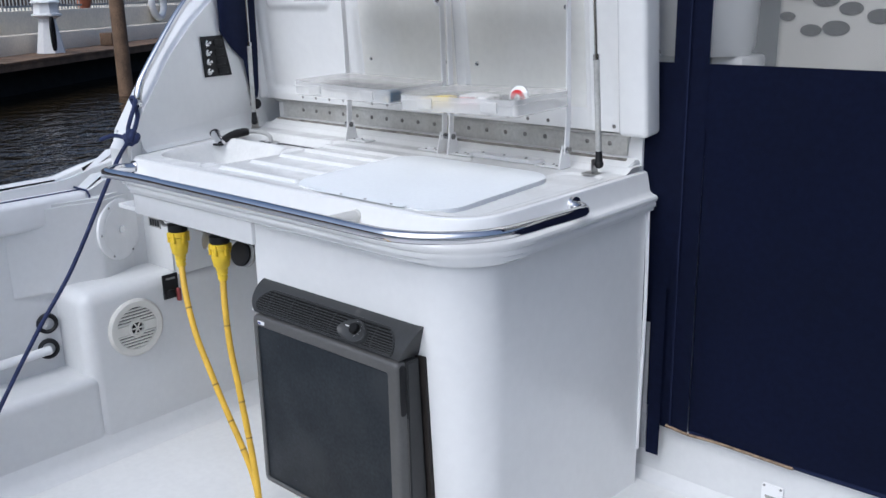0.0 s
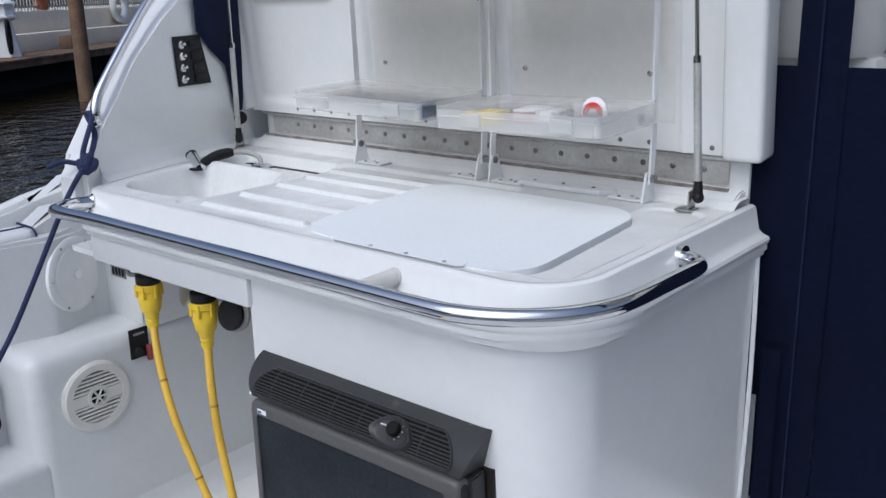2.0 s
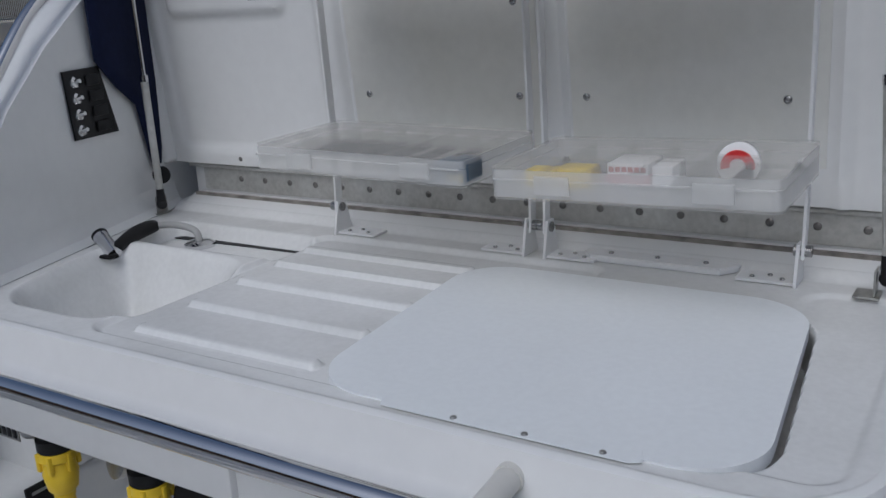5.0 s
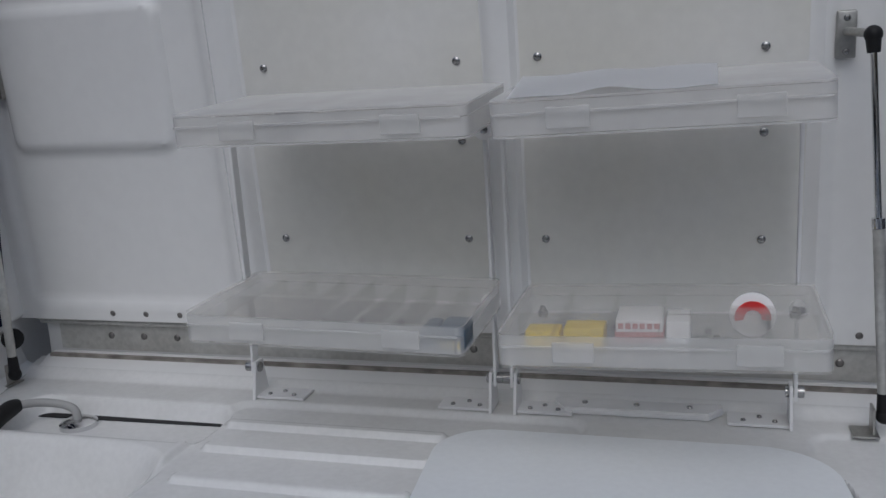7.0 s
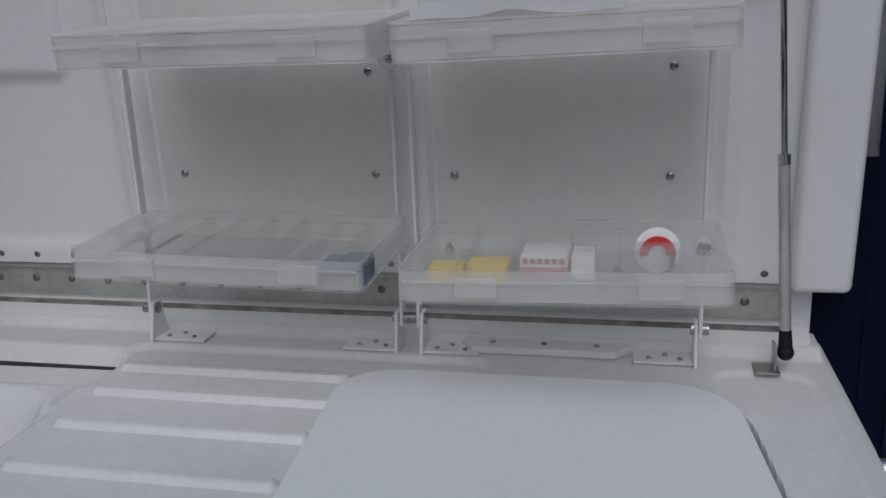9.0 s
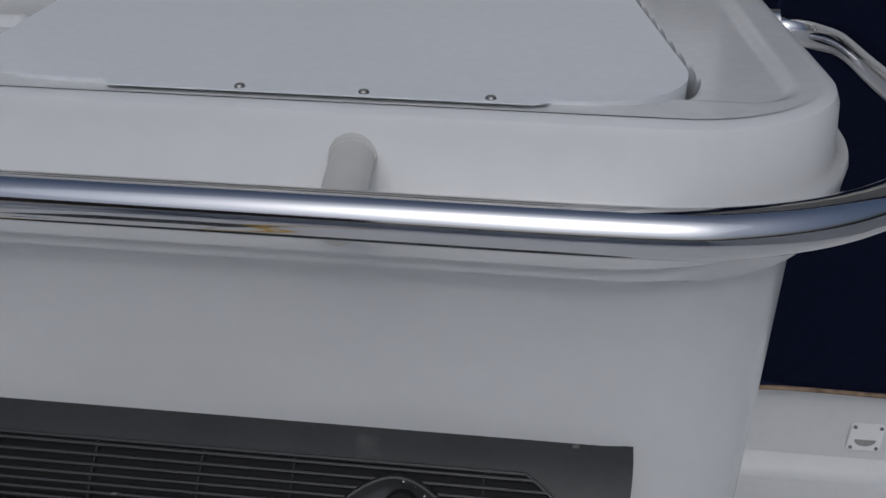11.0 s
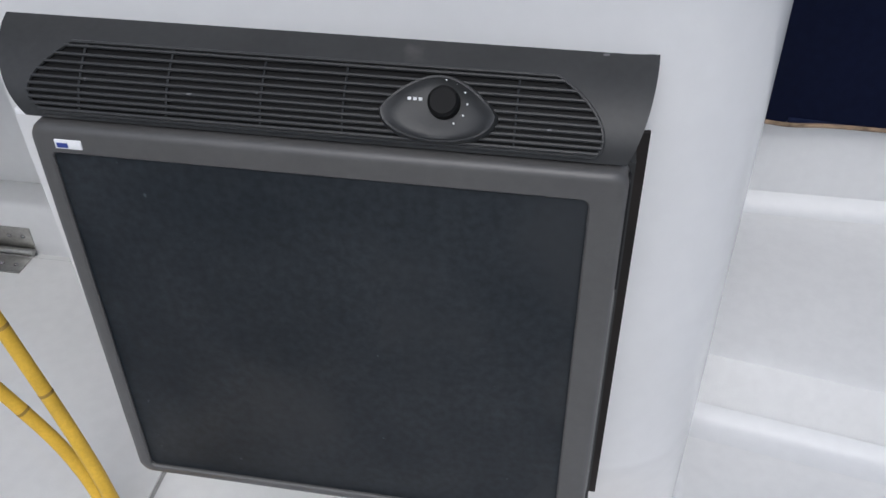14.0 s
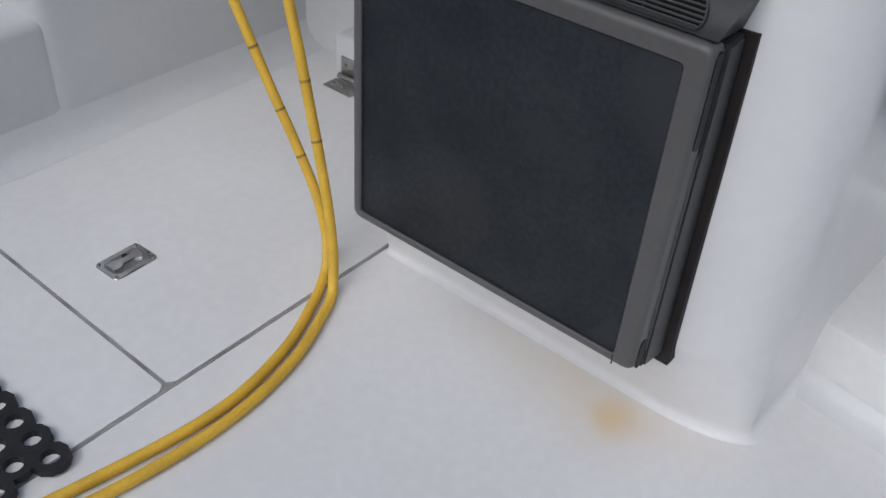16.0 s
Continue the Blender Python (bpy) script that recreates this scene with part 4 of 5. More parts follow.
part("opening", slab([(0.016 * math.cos(radians(a)), -0.004 + 0.012 * math.sin(radians(a))) for a in range(180, 361, 15)], -0.0008, 0.0002, "y"), STEEL_DULL, dr)
for a, b in ((-1, -1), (1, -1), (-1, 1), (1, 1)):
    part("screw", screw_head((0.019 * a, -0.0005, 0.019 * b), (0, -1, 0), 0.003), SCREW, dr)
dr.matrix_world = pose(0.752, 0.686, 0.165)
copy_thing(dr, pose(-1.056, -0.045, 0.575, 0, 0, 90))

# ---- wing beside the counter, its rail and switches ----
wing = thing("cabin_wing", "white gelcoat cabin side rising beside the counter", "cabin side", kind="structure")
wp = [(0.060, 0.79), (0.030, 0.82), (0.030, 0.895), (0.067, 0.936), (0.128, 1.010), (0.227, 1.124), (0.332, 1.212), (0.426, 1.274), (0.60, 1.38), (0.80, 1.46), (0.80, 0.70), (0.30, 0.70)]


def splay(bm, base=-0.80):
    """Lean the side panel outward towards the back."""
    for v in bm.verts:
        v.co.x += base - 0.316 * (v.co.y - 0.09)
    return bm


def wing_at(y, z, out=0.0):
    return Vector((-0.80 - 0.316 * (y - 0.09) - out, y, z))


part("panel", splay(slab(wp, -0.10, 0.0, "x", 0.022, seg=4)), GEL, wing)
part("fillet", splay(slab([(0.0, CT + 0.045), (0.002, CT + 0.028), (0.010, CT + 0.010), (0.028, CT + 0.001), (0.0, CT - 0.02)], 0.09, 0.64, "y")), GEL, wing)
wr = thing("wing_rail", "polished steel handrail along the cabin side edge", "handrail")
part("tube", tube(spline([wing_at(0.128, 0.990, 0.02), wing_at(0.110, 1.012, 0.02), wing_at(0.118, 1.048, 0.02), wing_at(0.143, 1.083, 0.02), wing_at(0.240, 1.182, 0.025), wing_at(0.324, 1.258, 0.03), wing_at(0.40, 1.305, 0.03), wing_at(0.60, 1.42, 0.03)], 6), 0.011, 16), STEEL, wr)
part("flange", lathe(wing_at(0.132, 0.990, 0.02), [(0.020, 0), (0.020, 0.006), (0.013, 0.010)], (0, -0.8, 0.5), 16), STEEL, wr)
sw = thing("switch_panel", "black switch panel with four chrome toggles", "switch panel")
part("plate", splay(slab([(0.356, 1.170), (0.452, 1.171), (0.483, 1.052), (0.363, 1.054)], 0.001, 0.006, "x", 0.001)), BLACK, sw)
for i in range(4):
    c = wing_at(0.380, 1.150 - 0.027 * i, -0.006)
    part("toggle", lathe(c, [(0.010, 0), (0.009, 0.004), (0.005, 0.006), (0.0035, 0.014)], (1, 0.3, 0.2), 14), STEEL, sw)
    part("rocker", splay(box(0.006, 0.010, 0.410 + 0.004 * i, 0.446 + 0.006 * i, 1.141 - 0.027 * i, 1.160 - 0.027 * i, 0.002)), BLACK, sw)
cover = thing("rolled_cover", "navy canvas cover rolled behind the lid", "canvas cover")
bm = bmesh.new()
for i, (z, rx, ry, cy) in enumerate([(1.80, 0.02, 0.09, 0.515), (1.5, 0.02, 0.09, 0.515), (1.27, 0.02, 0.085, 0.52), (1.18, 0.02, 0.080, 0.52), (1.13, 0.018, 0.055, 0.545), (1.09, 0.014, 0.028, 0.572), (1.0, 0.010, 0.016, 0.580), (0.97, 0.008, 0.010, 0.580)]):
    ring = [bm.verts.new((-0.80 - 0.316 * (cy + ry * math.sin(a) - 0.09) + 0.004 + rx * (1 + math.cos(a)) * 0.5, cy + ry * math.sin(a) + 0.006 * math.sin(3 * a + z * 9), z)) for a in [k * math.pi / 10 for k in range(20)]]
    if i:
        for k in range(20):
            bm.faces.new((last[k], last[(k + 1) % 20], ring[(k + 1) % 20], ring[k]))
    else:
        bm.faces.new(ring)
    last = ring
bm.faces.new(last)
part("roll", bm, NAVY, cover)

rope = thing("mooring_line", "dark blue braided line tied to the handrail", "rope")
KN = Vector((-0.790, 0.052, 0.922))
part("line", tube(spline([KN, (-0.80, 0.0, 0.845), (-0.80, -0.142, 0.611), (-0.80, -0.25, 0.472), (-0.80, -0.375, 0.296), (-0.80, -0.50, 0.10), (-0.80, -0.56, 0.012)], 6), 0.0055, 10), NAVY_ROPE, rope)
bm = bmesh.new()
for k in range(3):
    tube([KN + Vector((0.012 + 0.016 * math.cos(a + k), 0.016 * math.sin(a), 0.010 * math.sin(2 * a + k) + 0.006 * k)) for a in [i * 0.4 for i in range(17)]], 0.0075, 8, bm)
part("knot", bm, NAVY_ROPE, rope)
part("loop", tube(spline([KN, KN + Vector((0.0, 0.0, 0.03)), (-0.820, 0.098, 1.015), (-0.845, 0.100, 1.02), (-0.812, 0.095, 0.98), KN + Vector((0.02, 0, 0.01))], 6), 0.006, 8), NAVY_ROPE, rope)
part("tail", tube(spline([KN, KN + Vector((-0.03, -0.03, 0.01)), KN + Vector((-0.045, -0.06, 0.0))], 5), 0.0055, 8), NAVY_ROPE, rope)

# ---- shore power ----
inlet = thing("power_inlet_panel", "dark power inlet plate under the counter overhang", "power inlet")
part("plate", box(-0.70, -0.245, 0.040, 0.120, 0.7215, 0.7285, 0.001), BLACK, inlet)
part("inlet_cap", lathe((-0.511, 0.085, 0.690), [(0.031, -0.004), (0.031, 0.004), (0.026, 0.007)], (-0.3, -1, 0.35), 24), STEEL_DULL, inlet, "open steel inlet cap")
part("cap_hinge", box(-0.520, -0.502, 0.075, 0.090, 0.712, 0.7215), STEEL_DULL, inlet)
part("inlet_cap", lathe((-0.345, 0.065, 0.682), [(0.031, -0.004), (0.031, 0.003), (0.027, 0.006), (0.012, 0.004)], (0.15, -1, 0.25), 24), BLACK, inlet, "open black inlet cap")
part("cap_rim", lathe((-0.338, 0.073, 0.681), [(0.033, -0.004), (0.033, 0.003), (0.028, 0.004)], (0.15, -1, 0.25), 24), STEEL_DULL, inlet)
part("cap_hinge", box(-0.353, -0.335, 0.066, 0.082, 0.708, 0.7215), BLACK, inlet)
part("rating_plate", box(-0.71, -0.655, 0.0365, 0.0385, 0.700, 0.7285), STEEL_DULL, inlet, "small dull rating plate with print bars")
for k in range(4):
    part("print_bar", box(-0.703 + 0.012 * k, -0.696 + 0.012 * k, 0.0355, 0.0363, 0.704, 0.720), BLACK, inlet)
part("chain", tube(spline([(-0.66, 0.045, 0.722), (-0.645, 0.040, 0.712), (-0.625, 0.043, 0.714)], 5), 0.005, 6), STEEL_DULL, inlet)


CORD_MARK = mat("cord_scuff", (0.30, 0.19, 0.035), 0.7, vary=0.4, scale=60)


def shore_cord(px, py, path, label, marks=(6, 13)):
    c = thing("shore_power_cord", label, "power cord", "shore power cords")
    z = 0.7215
    part("plug_collar", lathe((px, py, z), [(0.0246, 0), (0.0246, -0.016), (0.02132, -0.020)], (0, 0, 1), 24), BLACK, c)
    pl = part("plug", lathe((px, py, z - 0.018), [(0.0246, 0), (0.02542, -0.012), (0.02132, -0.016), (0.02214, -0.030), (0.02378, -0.034), (0.01968, -0.058), (0.01435, -0.064), (0.01435, -0.070), (0.0123, -0.073), (0.01353, -0.078), (0.01148, -0.082), (0.01271, -0.088), (0.01025, -0.096)], (0, 0, 1), 28), YELLOW_PLUG, c, "bright yellow moulded plug")
    for a in range(0, 360, 60):
        part("rib", box(px + 0.024 * math.cos(radians(a)) - 0.0035, px + 0.024 * math.cos(radians(a)) + 0.0035, py + 0.024 * math.sin(radians(a)) - 0.0035, py + 0.024 * math.sin(radians(a)) + 0.0035, z - 0.046, z - 0.020, 0.0015), YELLOW_PLUG, pl)
    run = spline([(px, py, z - 0.105), *path], 8)
    part("cord", tube(run, 0.0080, 12), YELLOW, c)
    for k in marks:
        part("dark_band", tube([run[k].lerp(run[k + 1], 0.3), run[k].lerp(run[k + 1], 0.65)], 0.0083, 12), CORD_MARK, c, "dark scuffed band on the cord")
    return c


shore_cord(-0.585, 0.045, [(-0.543, 0.025, 0.54), (-0.496, 0.014, 0.45), (-0.443, 0.013, 0.36), (-0.393, 0.016, 0.27), (-0.347, 0.020, 0.19), (-0.309, 0.021, 0.12), (-0.281, 0.014, 0.06), (-0.265, 0.0, 0.025), (-0.250, -0.022, 0.009), (-0.218, -0.075, 0.009), (-0.172, -0.18, 0.009), (-0.150, -0.32, 0.009), (-0.175, -0.50, 0.009), (-0.22, -0.70, 0.009), (-0.3, -1.1, 0.009), (-0.2, -1.8, 0.009)], "yellow shore power cord hanging down and lying on the sole", (10, 26, 34, 41))
shore_cord(-0.40, 0.045, [(-0.379, 0.030, 0.54), (-0.353, 0.018, 0.45), (-0.324, 0.012, 0.36), (-0.296, 0.006, 0.27), (-0.270, -0.001, 0.19), (-0.248, -0.009, 0.12), (-0.230, -0.020, 0.06), (-0.219, -0.032, 0.025), (-0.207, -0.048, 0.009), (-0.190, -0.078, 0.009), (-0.145, -0.19, 0.009), (-0.127, -0.33, 0.009), (-0.145, -0.50, 0.009), (-0.20, -0.70, 0.009), (-0.27, -1.1, 0.009), (-0.17, -1.8, 0.009)], "yellow shore power cord looping along the other one", (11, 27, 35))

# ---- sole hatches ----
for n, (x0, x1, y0, y1) in {"hatch_1": (-0.778, -0.239, -0.327, 0.472), "hatch_2": (-0.778, -0.239, -1.30, -0.335)}.items():
    h = setting(n, slab(rrect(x0, x1, y0, y1, 0.010, 5), 0.0005, 0.0045, "z", 0.002), DECK, "flush white sole hatch with a dark seam", "hatch")
setting("hatch_seam", slab(rrect(-0.782, -0.2345, -1.31, 0.476, 0.02, 5), 0.0002, 0.0012, "z"), SEAM, "grey grime line round the sole hatches", "seam")
lt = thing("hatch_latch", "stainless flush lift latch set in the sole hatch", "latch")
LM = pose(-0.505, -0.211, 0.0045, 0, 0, 92)
part("plate", slab(rrect(-0.041, 0.041, -0.029, 0.029, 0.009, 4), 0, 0.0025, "z", 0.001), STEEL, lt).matrix_local = pose(0, 0, 0)
part("recess", slab(rrect(-0.033, 0.033, -0.019, 0.019, 0.010, 4), 0.0024, 0.0030, "z"), STEEL_DULL, lt, "dull sunk dish of the latch")
part("lever", slab([(-0.030, -0.012), (-0.016, -0.012), (-0.010, -0.005), (0.012, -0.005), (0.020, -0.015), (0.028, -0.010), (0.029, 0.010), (0.020, 0.015), (0.012, 0.005), (-0.010, 0.005), (-0.016, 0.012), (-0.030, 0.012)], 0.003, 0.0065, "z", 0.001), STEEL, lt)
for sx, sy in ((-0.035, -0.023), (0.035, -0.023), (-0.035, 0.023), (0.035, 0.023)):
    part("screw", screw_head((sx, sy, 0.0028), (0, 0, 1), 0.0032), SCREW, lt)
# flat dark disc paints the shade inside the thumb hole
part("thumb_hole", lathe((0.006, 0.011, 0.0031), [(0.006, 0.0), (0.006, 0.0005)], (0, 0, 1), 14), GAP_SHADE, lt)
lt.matrix_world = LM
hg = thing("butt_hinge", "small stainless hinge at the back of the sole hatch", "hinge")
part("leaf", box(-0.715, -0.635, 0.428, 0.468, 0.005, 0.008, 0.001), STEEL_DULL, hg)
part("leaf", box(-0.715, -0.635, 0.484, 0.4868, 0.012, 0.055, 0.001), STEEL_DULL, hg)
part("barrel", cyl((-0.715, 0.477, 0.011), (-0.635, 0.477, 0.011), 0.0065, n=12), STEEL_DULL, hg)
for sx in (-0.700, -0.675, -0.650):
    part("screw", screw_head((sx, 0.446, 0.0085), (0, 0, 1), 0.004), SCREW, hg)
    part("screw", screw_head((sx, 0.4835, 0.038), (0, -1, 0), 0.004), SCREW, hg)

mt = thing("rubber_mat", "black perforated rubber mat with scalloped edge on the sole", "mat")
P = 0.042
ring_mesh = mesh_of(lathe((0, 0, 0), [(P * 0.28, 0.005), (P * 0.60, 0.005), (P * 0.585, 0.015), (P * 0.30, 0.015), (P * 0.28, 0.005)], (0, 0, 1), 12, caps=False), RUBBER)
for i in range(9):
    for j in range(14):
        ring = new("ring", ring_mesh)
        ring.parent = mt
        ring.location = (-0.238 - P * (i + 0.5 * (j % 2)), -0.507 - 0.037 * j, 0.0002 * ((i * 3 + j) % 5))

# ---- step and canvas enclosure ----
def skew(bm):
    """The step's front edge runs a little aft, away from the console."""
    for v in bm.verts:
        if v.co.y < 0.5:
            v.co.y -= 0.17 * (v.co.x - 0.44)
    return bm


setting("step", skew(slab([(0.298, -0.02), (0.302, 0.0), (0.322, 0.080), (0.328, 0.094), (0.340, 0.100), (0.66, 0.096), (0.66, -0.02)], 0.35, 1.6, "x", 0.004, seg=3)), DECK, "white moulded step below the canvas", "step")
setting("riser", slab([(0.690, 0.05), (0.690, 0.262), (0.80, 0.268), (0.80, 0.05)], 0.35, 1.6, "x", 0.008, seg=3), LINER, "white moulded sill below the canvas", "sill")
setting("step_toe", skew(slab([(0.262, 0.0005), (0.285, 0.003), (0.297, 0.010), (0.306, 0.024), (0.309, 0.0005)], 0.36, 1.6, "x")), LINER, "rounded cove at the foot of the step", "trim")
setting("step_cove", slab([(0.655, 0.090), (0.668, 0.0945), (0.682, 0.106), (0.692, 0.125), (0.692, 0.090)], 0.35, 1.6, "x"), LINER, "rounded cove at the foot of the sill", "trim")
canvas = thing("canvas_enclosure", "navy canvas enclosure panel with clear vinyl windows", "canvas")


def cloth(x0, x1, z0, z1, wav=0.004, seed=0.0, y=0.668):
    bm = bmesh.new()
    nx, nz = max(2, int((x1 - x0) / 0.02)), max(2, int((z1 - z0) / 0.03))
    g = [[bm.verts.new((x0 + (x1 - x0) * i / nx, y + wav * noise.noise(Vector(((x0 + (x1 - x0) * i / nx) * 4, (z0 + (z1 - z0) * j / nz) * 1.2, seed))), z0 + (z1 - z0) * j / nz)) for i in range(nx + 1)] for j in range(nz + 1)]
    for a, b in zip(g, g[1:]):
        for i in range(nx):
            bm.faces.new((a[i], a[i + 1], b[i + 1], b[i]))
    bmesh.ops.solidify(bm, geom=bm.faces[:], thickness=0.003)
    return bm


part("lower_panel", cloth(0.545, 2.2, 0.262, 1.125, 0.010, 2), NAVY, canvas)
part("seam_panel", cloth(0.464, 0.547, 0.258, 2.2, 0.004, 1, 0.664), NAVY, canvas)
part("corner_panel", cloth(0.36, 0.472, 0.30, 1.125, 0.004, 3, 0.668), NAVY, canvas)
part("top_panel", cloth(0.36, 2.2, 1.95, 2.2, 0.004, 4, 0.668), NAVY, canvas)
part("window_pane", cloth(0.545, 2.2, 1.110, 1.96, 0.012, 5, 0.674), VINYL, canvas, "clear vinyl window, wrinkled")
part("window_pane", cloth(0.36, 0.472, 1.110, 1.96, 0.006, 6, 0.674), VINYL, canvas, "clear vinyl window, wrinkled")
part("grey_strip", cloth(0.408, 0.442, 0.190, 0.52, 0.005, 8, 0.655), mat("grey_webbing", (0.42, 0.43, 0.45), 0.8, scale=40, vary=0.1), canvas, "grey webbing strip beside the console")
part("flap", cloth(0.448, 0.482, 0.186, 0.62, 0.006, 7, 0.648), NAVY, canvas, "loose canvas flap at the zip")
part("zip", box(0.500, 0.504, 0.6595, 0.6625, 0.262, 2.1), NAVY, canvas)
part("zip_pull", box(0.472, 0.480, 0.654, 0.659, 0.246, 0.268, 0.002), STEEL, canvas)
part("hem", tube(spline([(0.55, 0.672, 0.262), (0.8, 0.675, 0.258), (1.2, 0.67, 0.262), (2.2, 0.67, 0.262)], 6), 0.006, 8), NAVY, canvas)

part("frayed_binding", tube(spline([(0.492, 0.660, 0.266), (0.55, 0.662, 0.259), (0.62, 0.664, 0.261), (0.80, 0.666, 0.257)], 6), 0.0035, 8), mat("frayed_tan", (0.24, 0.17, 0.11), 0.9, vary=0.5, scale=60), canvas, "frayed tan binding at the hem")

# helm area behind the vinyl
setting("cabin_wall", box(-1.4, 3.0, 2.6, 2.7, 0.0, 2.4), CUSHION, "beige cabin wall behind the vinyl windows", "wall")
setting("cabin_floor", box(-1.4, 3.0, 0.81, 2.6, 0.2, 0.25), DECK, "white raised deck behind the canvas", "floor")
seat = thing("helm_chair", "beige vinyl helm seat with a white shell", "seat")
part("shell", box(0.60, 1.05, 1.00, 1.12, 0.75, 1.30, 0.05, 4), CUSHION, seat)
part("cushion", box(0.57, 1.03, 1.12, 1.26, 0.80, 1.40, 0.05, 4), CUSHION, seat)
part("pedestal", cyl((0.8, 1.25, 0.25), (0.8, 1.25, 0.80), 0.05), STEEL_DULL, seat)
cov = thing("helm_cover", "crumpled beige cover over the helm console", "cover")
bm = bmesh.new()
bmesh.ops.create_icosphere(bm, subdivisions=5, radius=0.5, matrix=Matrix.Translation((1.95, 1.5, 0.68)) @ Matrix.Diagonal((1.3, 0.8, 1.0, 1)))
for v in bm.verts:
    v.co += v.normal * 0.10 * noise.fractal(v.co * 4, 1.0, 2.0, 4)
part("cloth", bm, CUSHION, cov)
hp = thing("cup_tray", "pale moulded panel with round cup recesses behind the vinyl", "panel")
part("board", box(0.575, 1.25, 0.93, 0.98, 0.25, 1.50, 0.02, 3), mat("pale_grey_vinyl", (0.50, 0.49, 0.46), 0.5, vary=0.1, scale=6), hp)
# flat dark ovals on the board paint the shade inside the cup recesses
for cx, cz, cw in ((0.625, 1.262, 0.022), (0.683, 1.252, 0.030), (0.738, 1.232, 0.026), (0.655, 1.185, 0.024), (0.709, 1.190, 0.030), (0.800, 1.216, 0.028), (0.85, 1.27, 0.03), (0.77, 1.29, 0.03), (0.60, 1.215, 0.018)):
    part("cup_recess_shade", slab([(cx + cw * math.cos(radians(a)), cz + cw * 0.55 * math.sin(radians(a))) for a in range(0, 360, 20)], 0.9275, 0.9295, "y"), mat("recess_shade", (0.06, 0.06, 0.06), 0.6), hp)
bkt = thing("white_bucket", "white round container behind the clear window", "container")
part("body", lathe((0.44, 0.86, 1.13), [(0.10, 0.0), (0.11, 0.02), (0.12, 0.3), (0.12, 0.6)], (0, 0, 1), 28), WHITE_PAINT, bkt)
part("stand", box(0.33, 0.55, 0.82, 0.95, 0.25, 1.13, 0.01), WHITE_PAINT, bkt)
# assumed roof, out of view; it keeps sky light off the helm
tagged(part("hardtop", box(-1.3, 2.2, 0.68, 2.7, 2.2, 2.28, 0.02), GEL), "unseen white hardtop roof assumed over the helm", "roof", kind="structure")

# ---- harbour ----
E0, DD, NN = Vector((-14.24, 5.32, 0)), Vector((-0.576, 0.817, 0)), Vector((-0.817, -0.576, 0))
HM = Matrix((( DD.x, NN.x, 0, E0.x), (DD.y, NN.y, 0, E0.y), (0, 0, 1, 0), (0, 0, 0, 1)))
WZ, DZ = -0.42, 0.27


def harbour(name, label, category, bm, material, kind="structure", group=""):
    o = tagged(part(name, bm, material), label, category, group, kind)
    o.matrix_world = HM
    return o


wat = bmesh.new()
slab([(-400, -400), (400, -400), (400, 400), (-400, 400)], WZ - 0.2, WZ, "z", bm=wat)
harbour("water", "dark rippled harbour water", "water", wat, WATER)
dock = thing("dock", "weathered wooden dock with a plank deck", "dock", kind="structure")
dock.matrix_world = HM
part("fascia", box(-25, 45, 0.02, 0.08, DZ - 0.15, DZ - 0.04), WOOD, dock)
for i in range(60):
    part("plank", box(-12 + 0.5 * i + 0.004, -12 + 0.5 * i + 0.49, 0, 1.1, DZ - 0.04, DZ + 0.004 * (i % 3), 0.004, 1), WOOD, dock)
# near-black sheet, painted shadow of the space under the deck
part("under_dock_shade", box(-25, 45, 0.9, 1.1, WZ - 0.3, DZ - 0.05), GAP_SHADE, dock)
sea = thing("seawall", "cream stucco seawall with a stepped coping", "wall", kind="structure")
sea.matrix_world = HM
part("lower", box(-25, 45, 1.1, 1.5, DZ - 0.05, DZ + 0.36, 0.02), CREAM, sea)
part("upper", box(-25, 45, 1.5, 1.8, DZ + 0.34, DZ + 0.80, 0.02), CREAM, sea)
part("terrace", box(-25, 45, 1.8, 20, DZ + 0.3, DZ + 0.72), CREAM, sea)
fence = thing("railing", "grey metal baluster railing on the seawall", "railing")
fence.matrix_world = HM
part("top_bar", box(-12, 30, 1.62, 1.66, DZ + 1.66, DZ + 1.71), RAILGREY, fence)
part("bottom_bar", box(-12, 30, 1.62, 1.66, DZ + 0.86, DZ + 0.90), RAILGREY, fence)
me = mesh_of(box(-0.012, 0.012, -0.012, 0.012, 0, 0.86), RAILGREY)
for i in range(200):
    o = new("baluster", me)
    o.parent = fence
    o.location = (-8 + 0.13 * i, 1.64, DZ + 0.80)
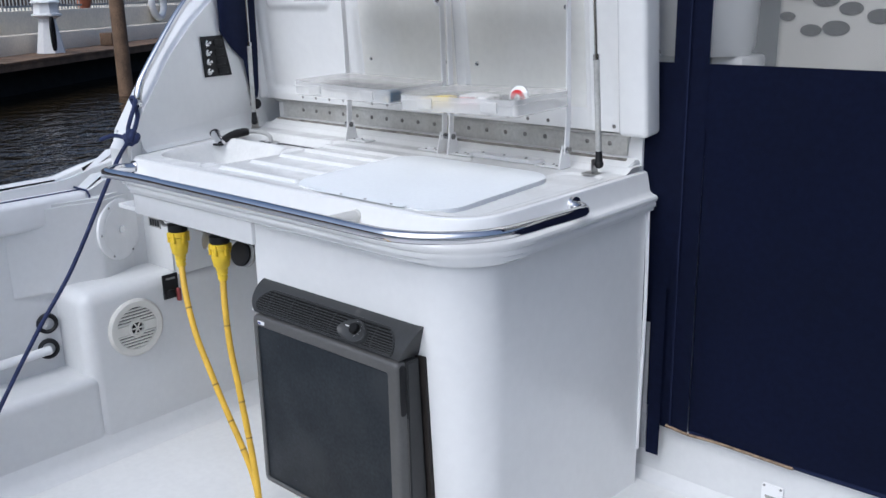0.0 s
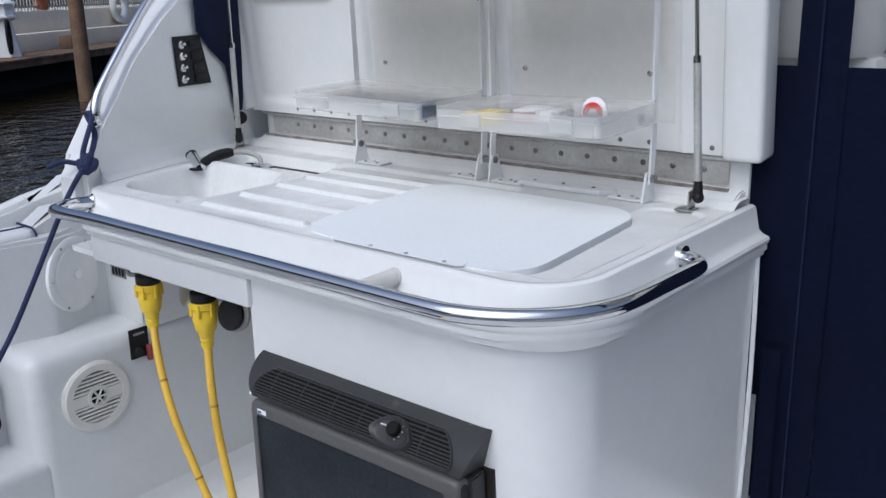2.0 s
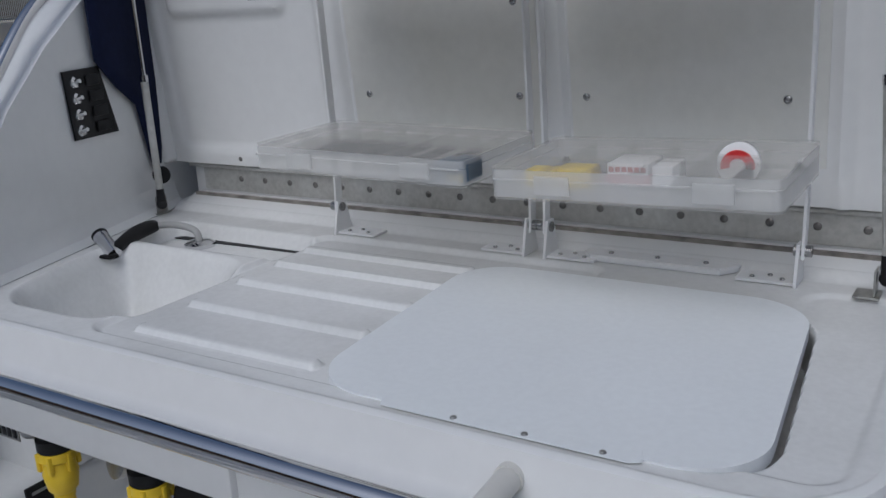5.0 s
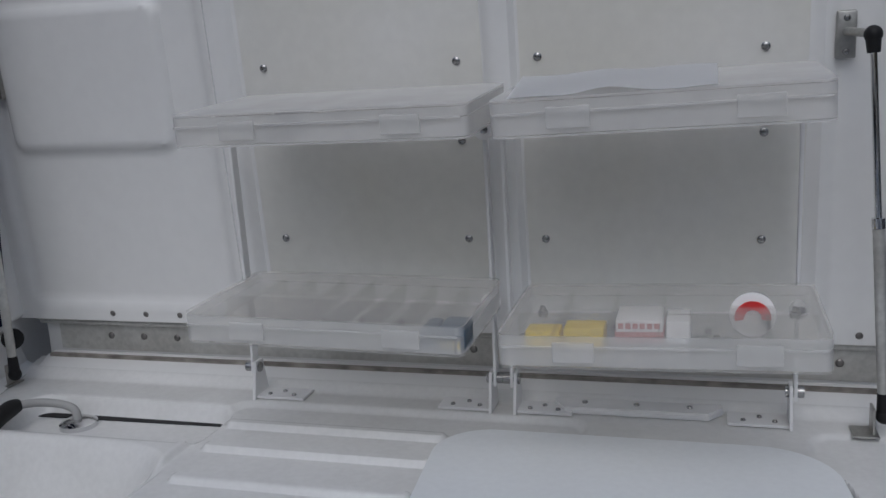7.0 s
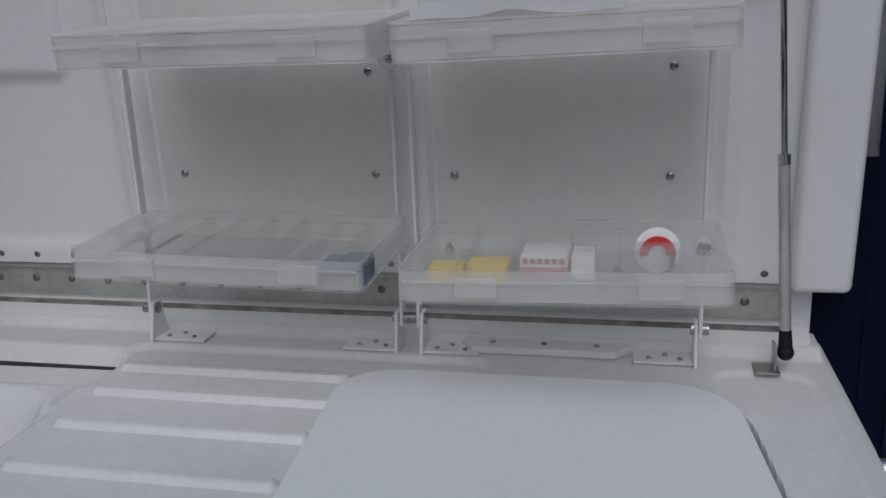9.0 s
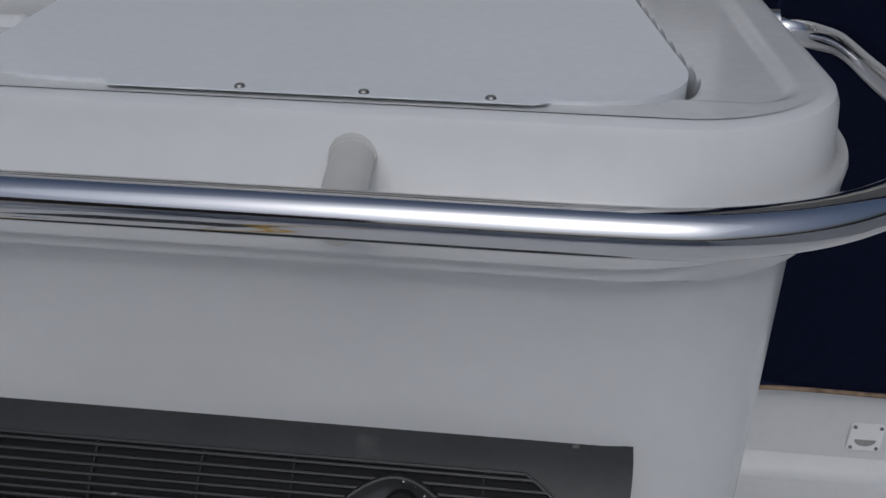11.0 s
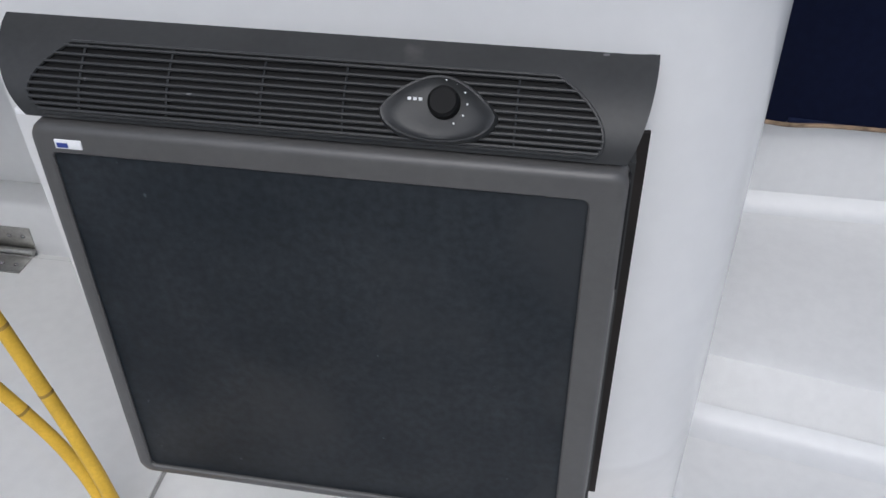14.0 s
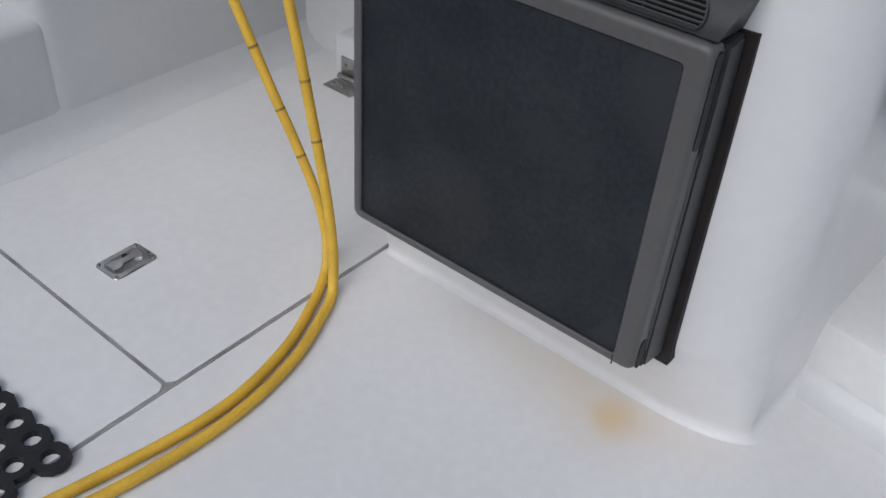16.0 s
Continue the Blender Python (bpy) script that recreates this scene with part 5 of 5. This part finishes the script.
harbour("building", "brown building wall far behind the railing", "building", box(-40, 70, 19, 20, 0, 9), mat("brown_facade", (0.16, 0.11, 0.08), 0.9, vary=0.4, scale=0.6))


def piling(s, n, h, name="piling"):
    p = thing(name, "weathered round wooden dock piling standing in the water", "piling", "dock pilings")
    p.matrix_world = HM
    part("post", cyl((s, n, WZ - 0.5), (s, n, h), 0.135, 0.12, 14), WOOD, p)
    return p


ped = thing("dock_pedestal", "white lighthouse-shaped dock power pedestal", "pedestal")
ped.matrix_world = HM
PX, PY = 2.57, 0.62
part("tower", lathe((PX, PY, DZ + 0.012), [(0.27, 0), (0.26, 0.05), (0.16, 0.62), (0.16, 0.64)], (0, 0, 1), 8), WHITE_PAINT, ped)
part("gallery", lathe((PX, PY, DZ + 0.65), [(0.16, 0), (0.29, 0.06), (0.29, 0.09), (0.24, 0.10), (0.22, 0.30)], (0, 0, 1), 8), WHITE_PAINT, ped)
part("roof", lathe((PX, PY, DZ + 0.95), [(0.28, 0), (0.27, 0.03), (0.06, 0.14), (0.03, 0.18)], (0, 0, 1), 8), WHITE_PAINT, ped)
part("hose", tube([(PX - 0.24 + 0.05 * math.sin(a), PY - 0.22, DZ + 0.38 + 0.3 * math.cos(a)) for a in [i * 0.33 for i in range(20)]], 0.03, 8), BLACK, ped)
blk = thing("dock_block", "square weathered timber block on the dock", "timber block")
blk.matrix_world = HM
part("block", box(5.05, 5.33, 0.6, 0.88, DZ + 0.014, DZ + 0.28, 0.02), WOOD, blk)
ringb = thing("life_ring", "white life ring hanging on the seawall railing", "life ring")
ringb.matrix_world = HM
part("ring", tube([(9.4 + 0.36 * math.cos(a), 1.38, DZ + 0.86 + 0.36 * math.sin(a)) for a in [i * math.pi / 14 for i in range(29)]], 0.09, 10), WHITE_PAINT, ringb)
pot = thing("flower_pot", "terracotta pot on the seawall coping", "pot")
pot.matrix_world = HM
part("pot", lathe((6.0, 1.65, DZ + 0.80), [(0.12, 0), (0.18, 0.22), (0.20, 0.22), (0.20, 0.28)], (0, 0, 1), 16), mat("terracotta", (0.35, 0.12, 0.06), 0.8), pot)
piling(1.41, -1.38, 2.6)
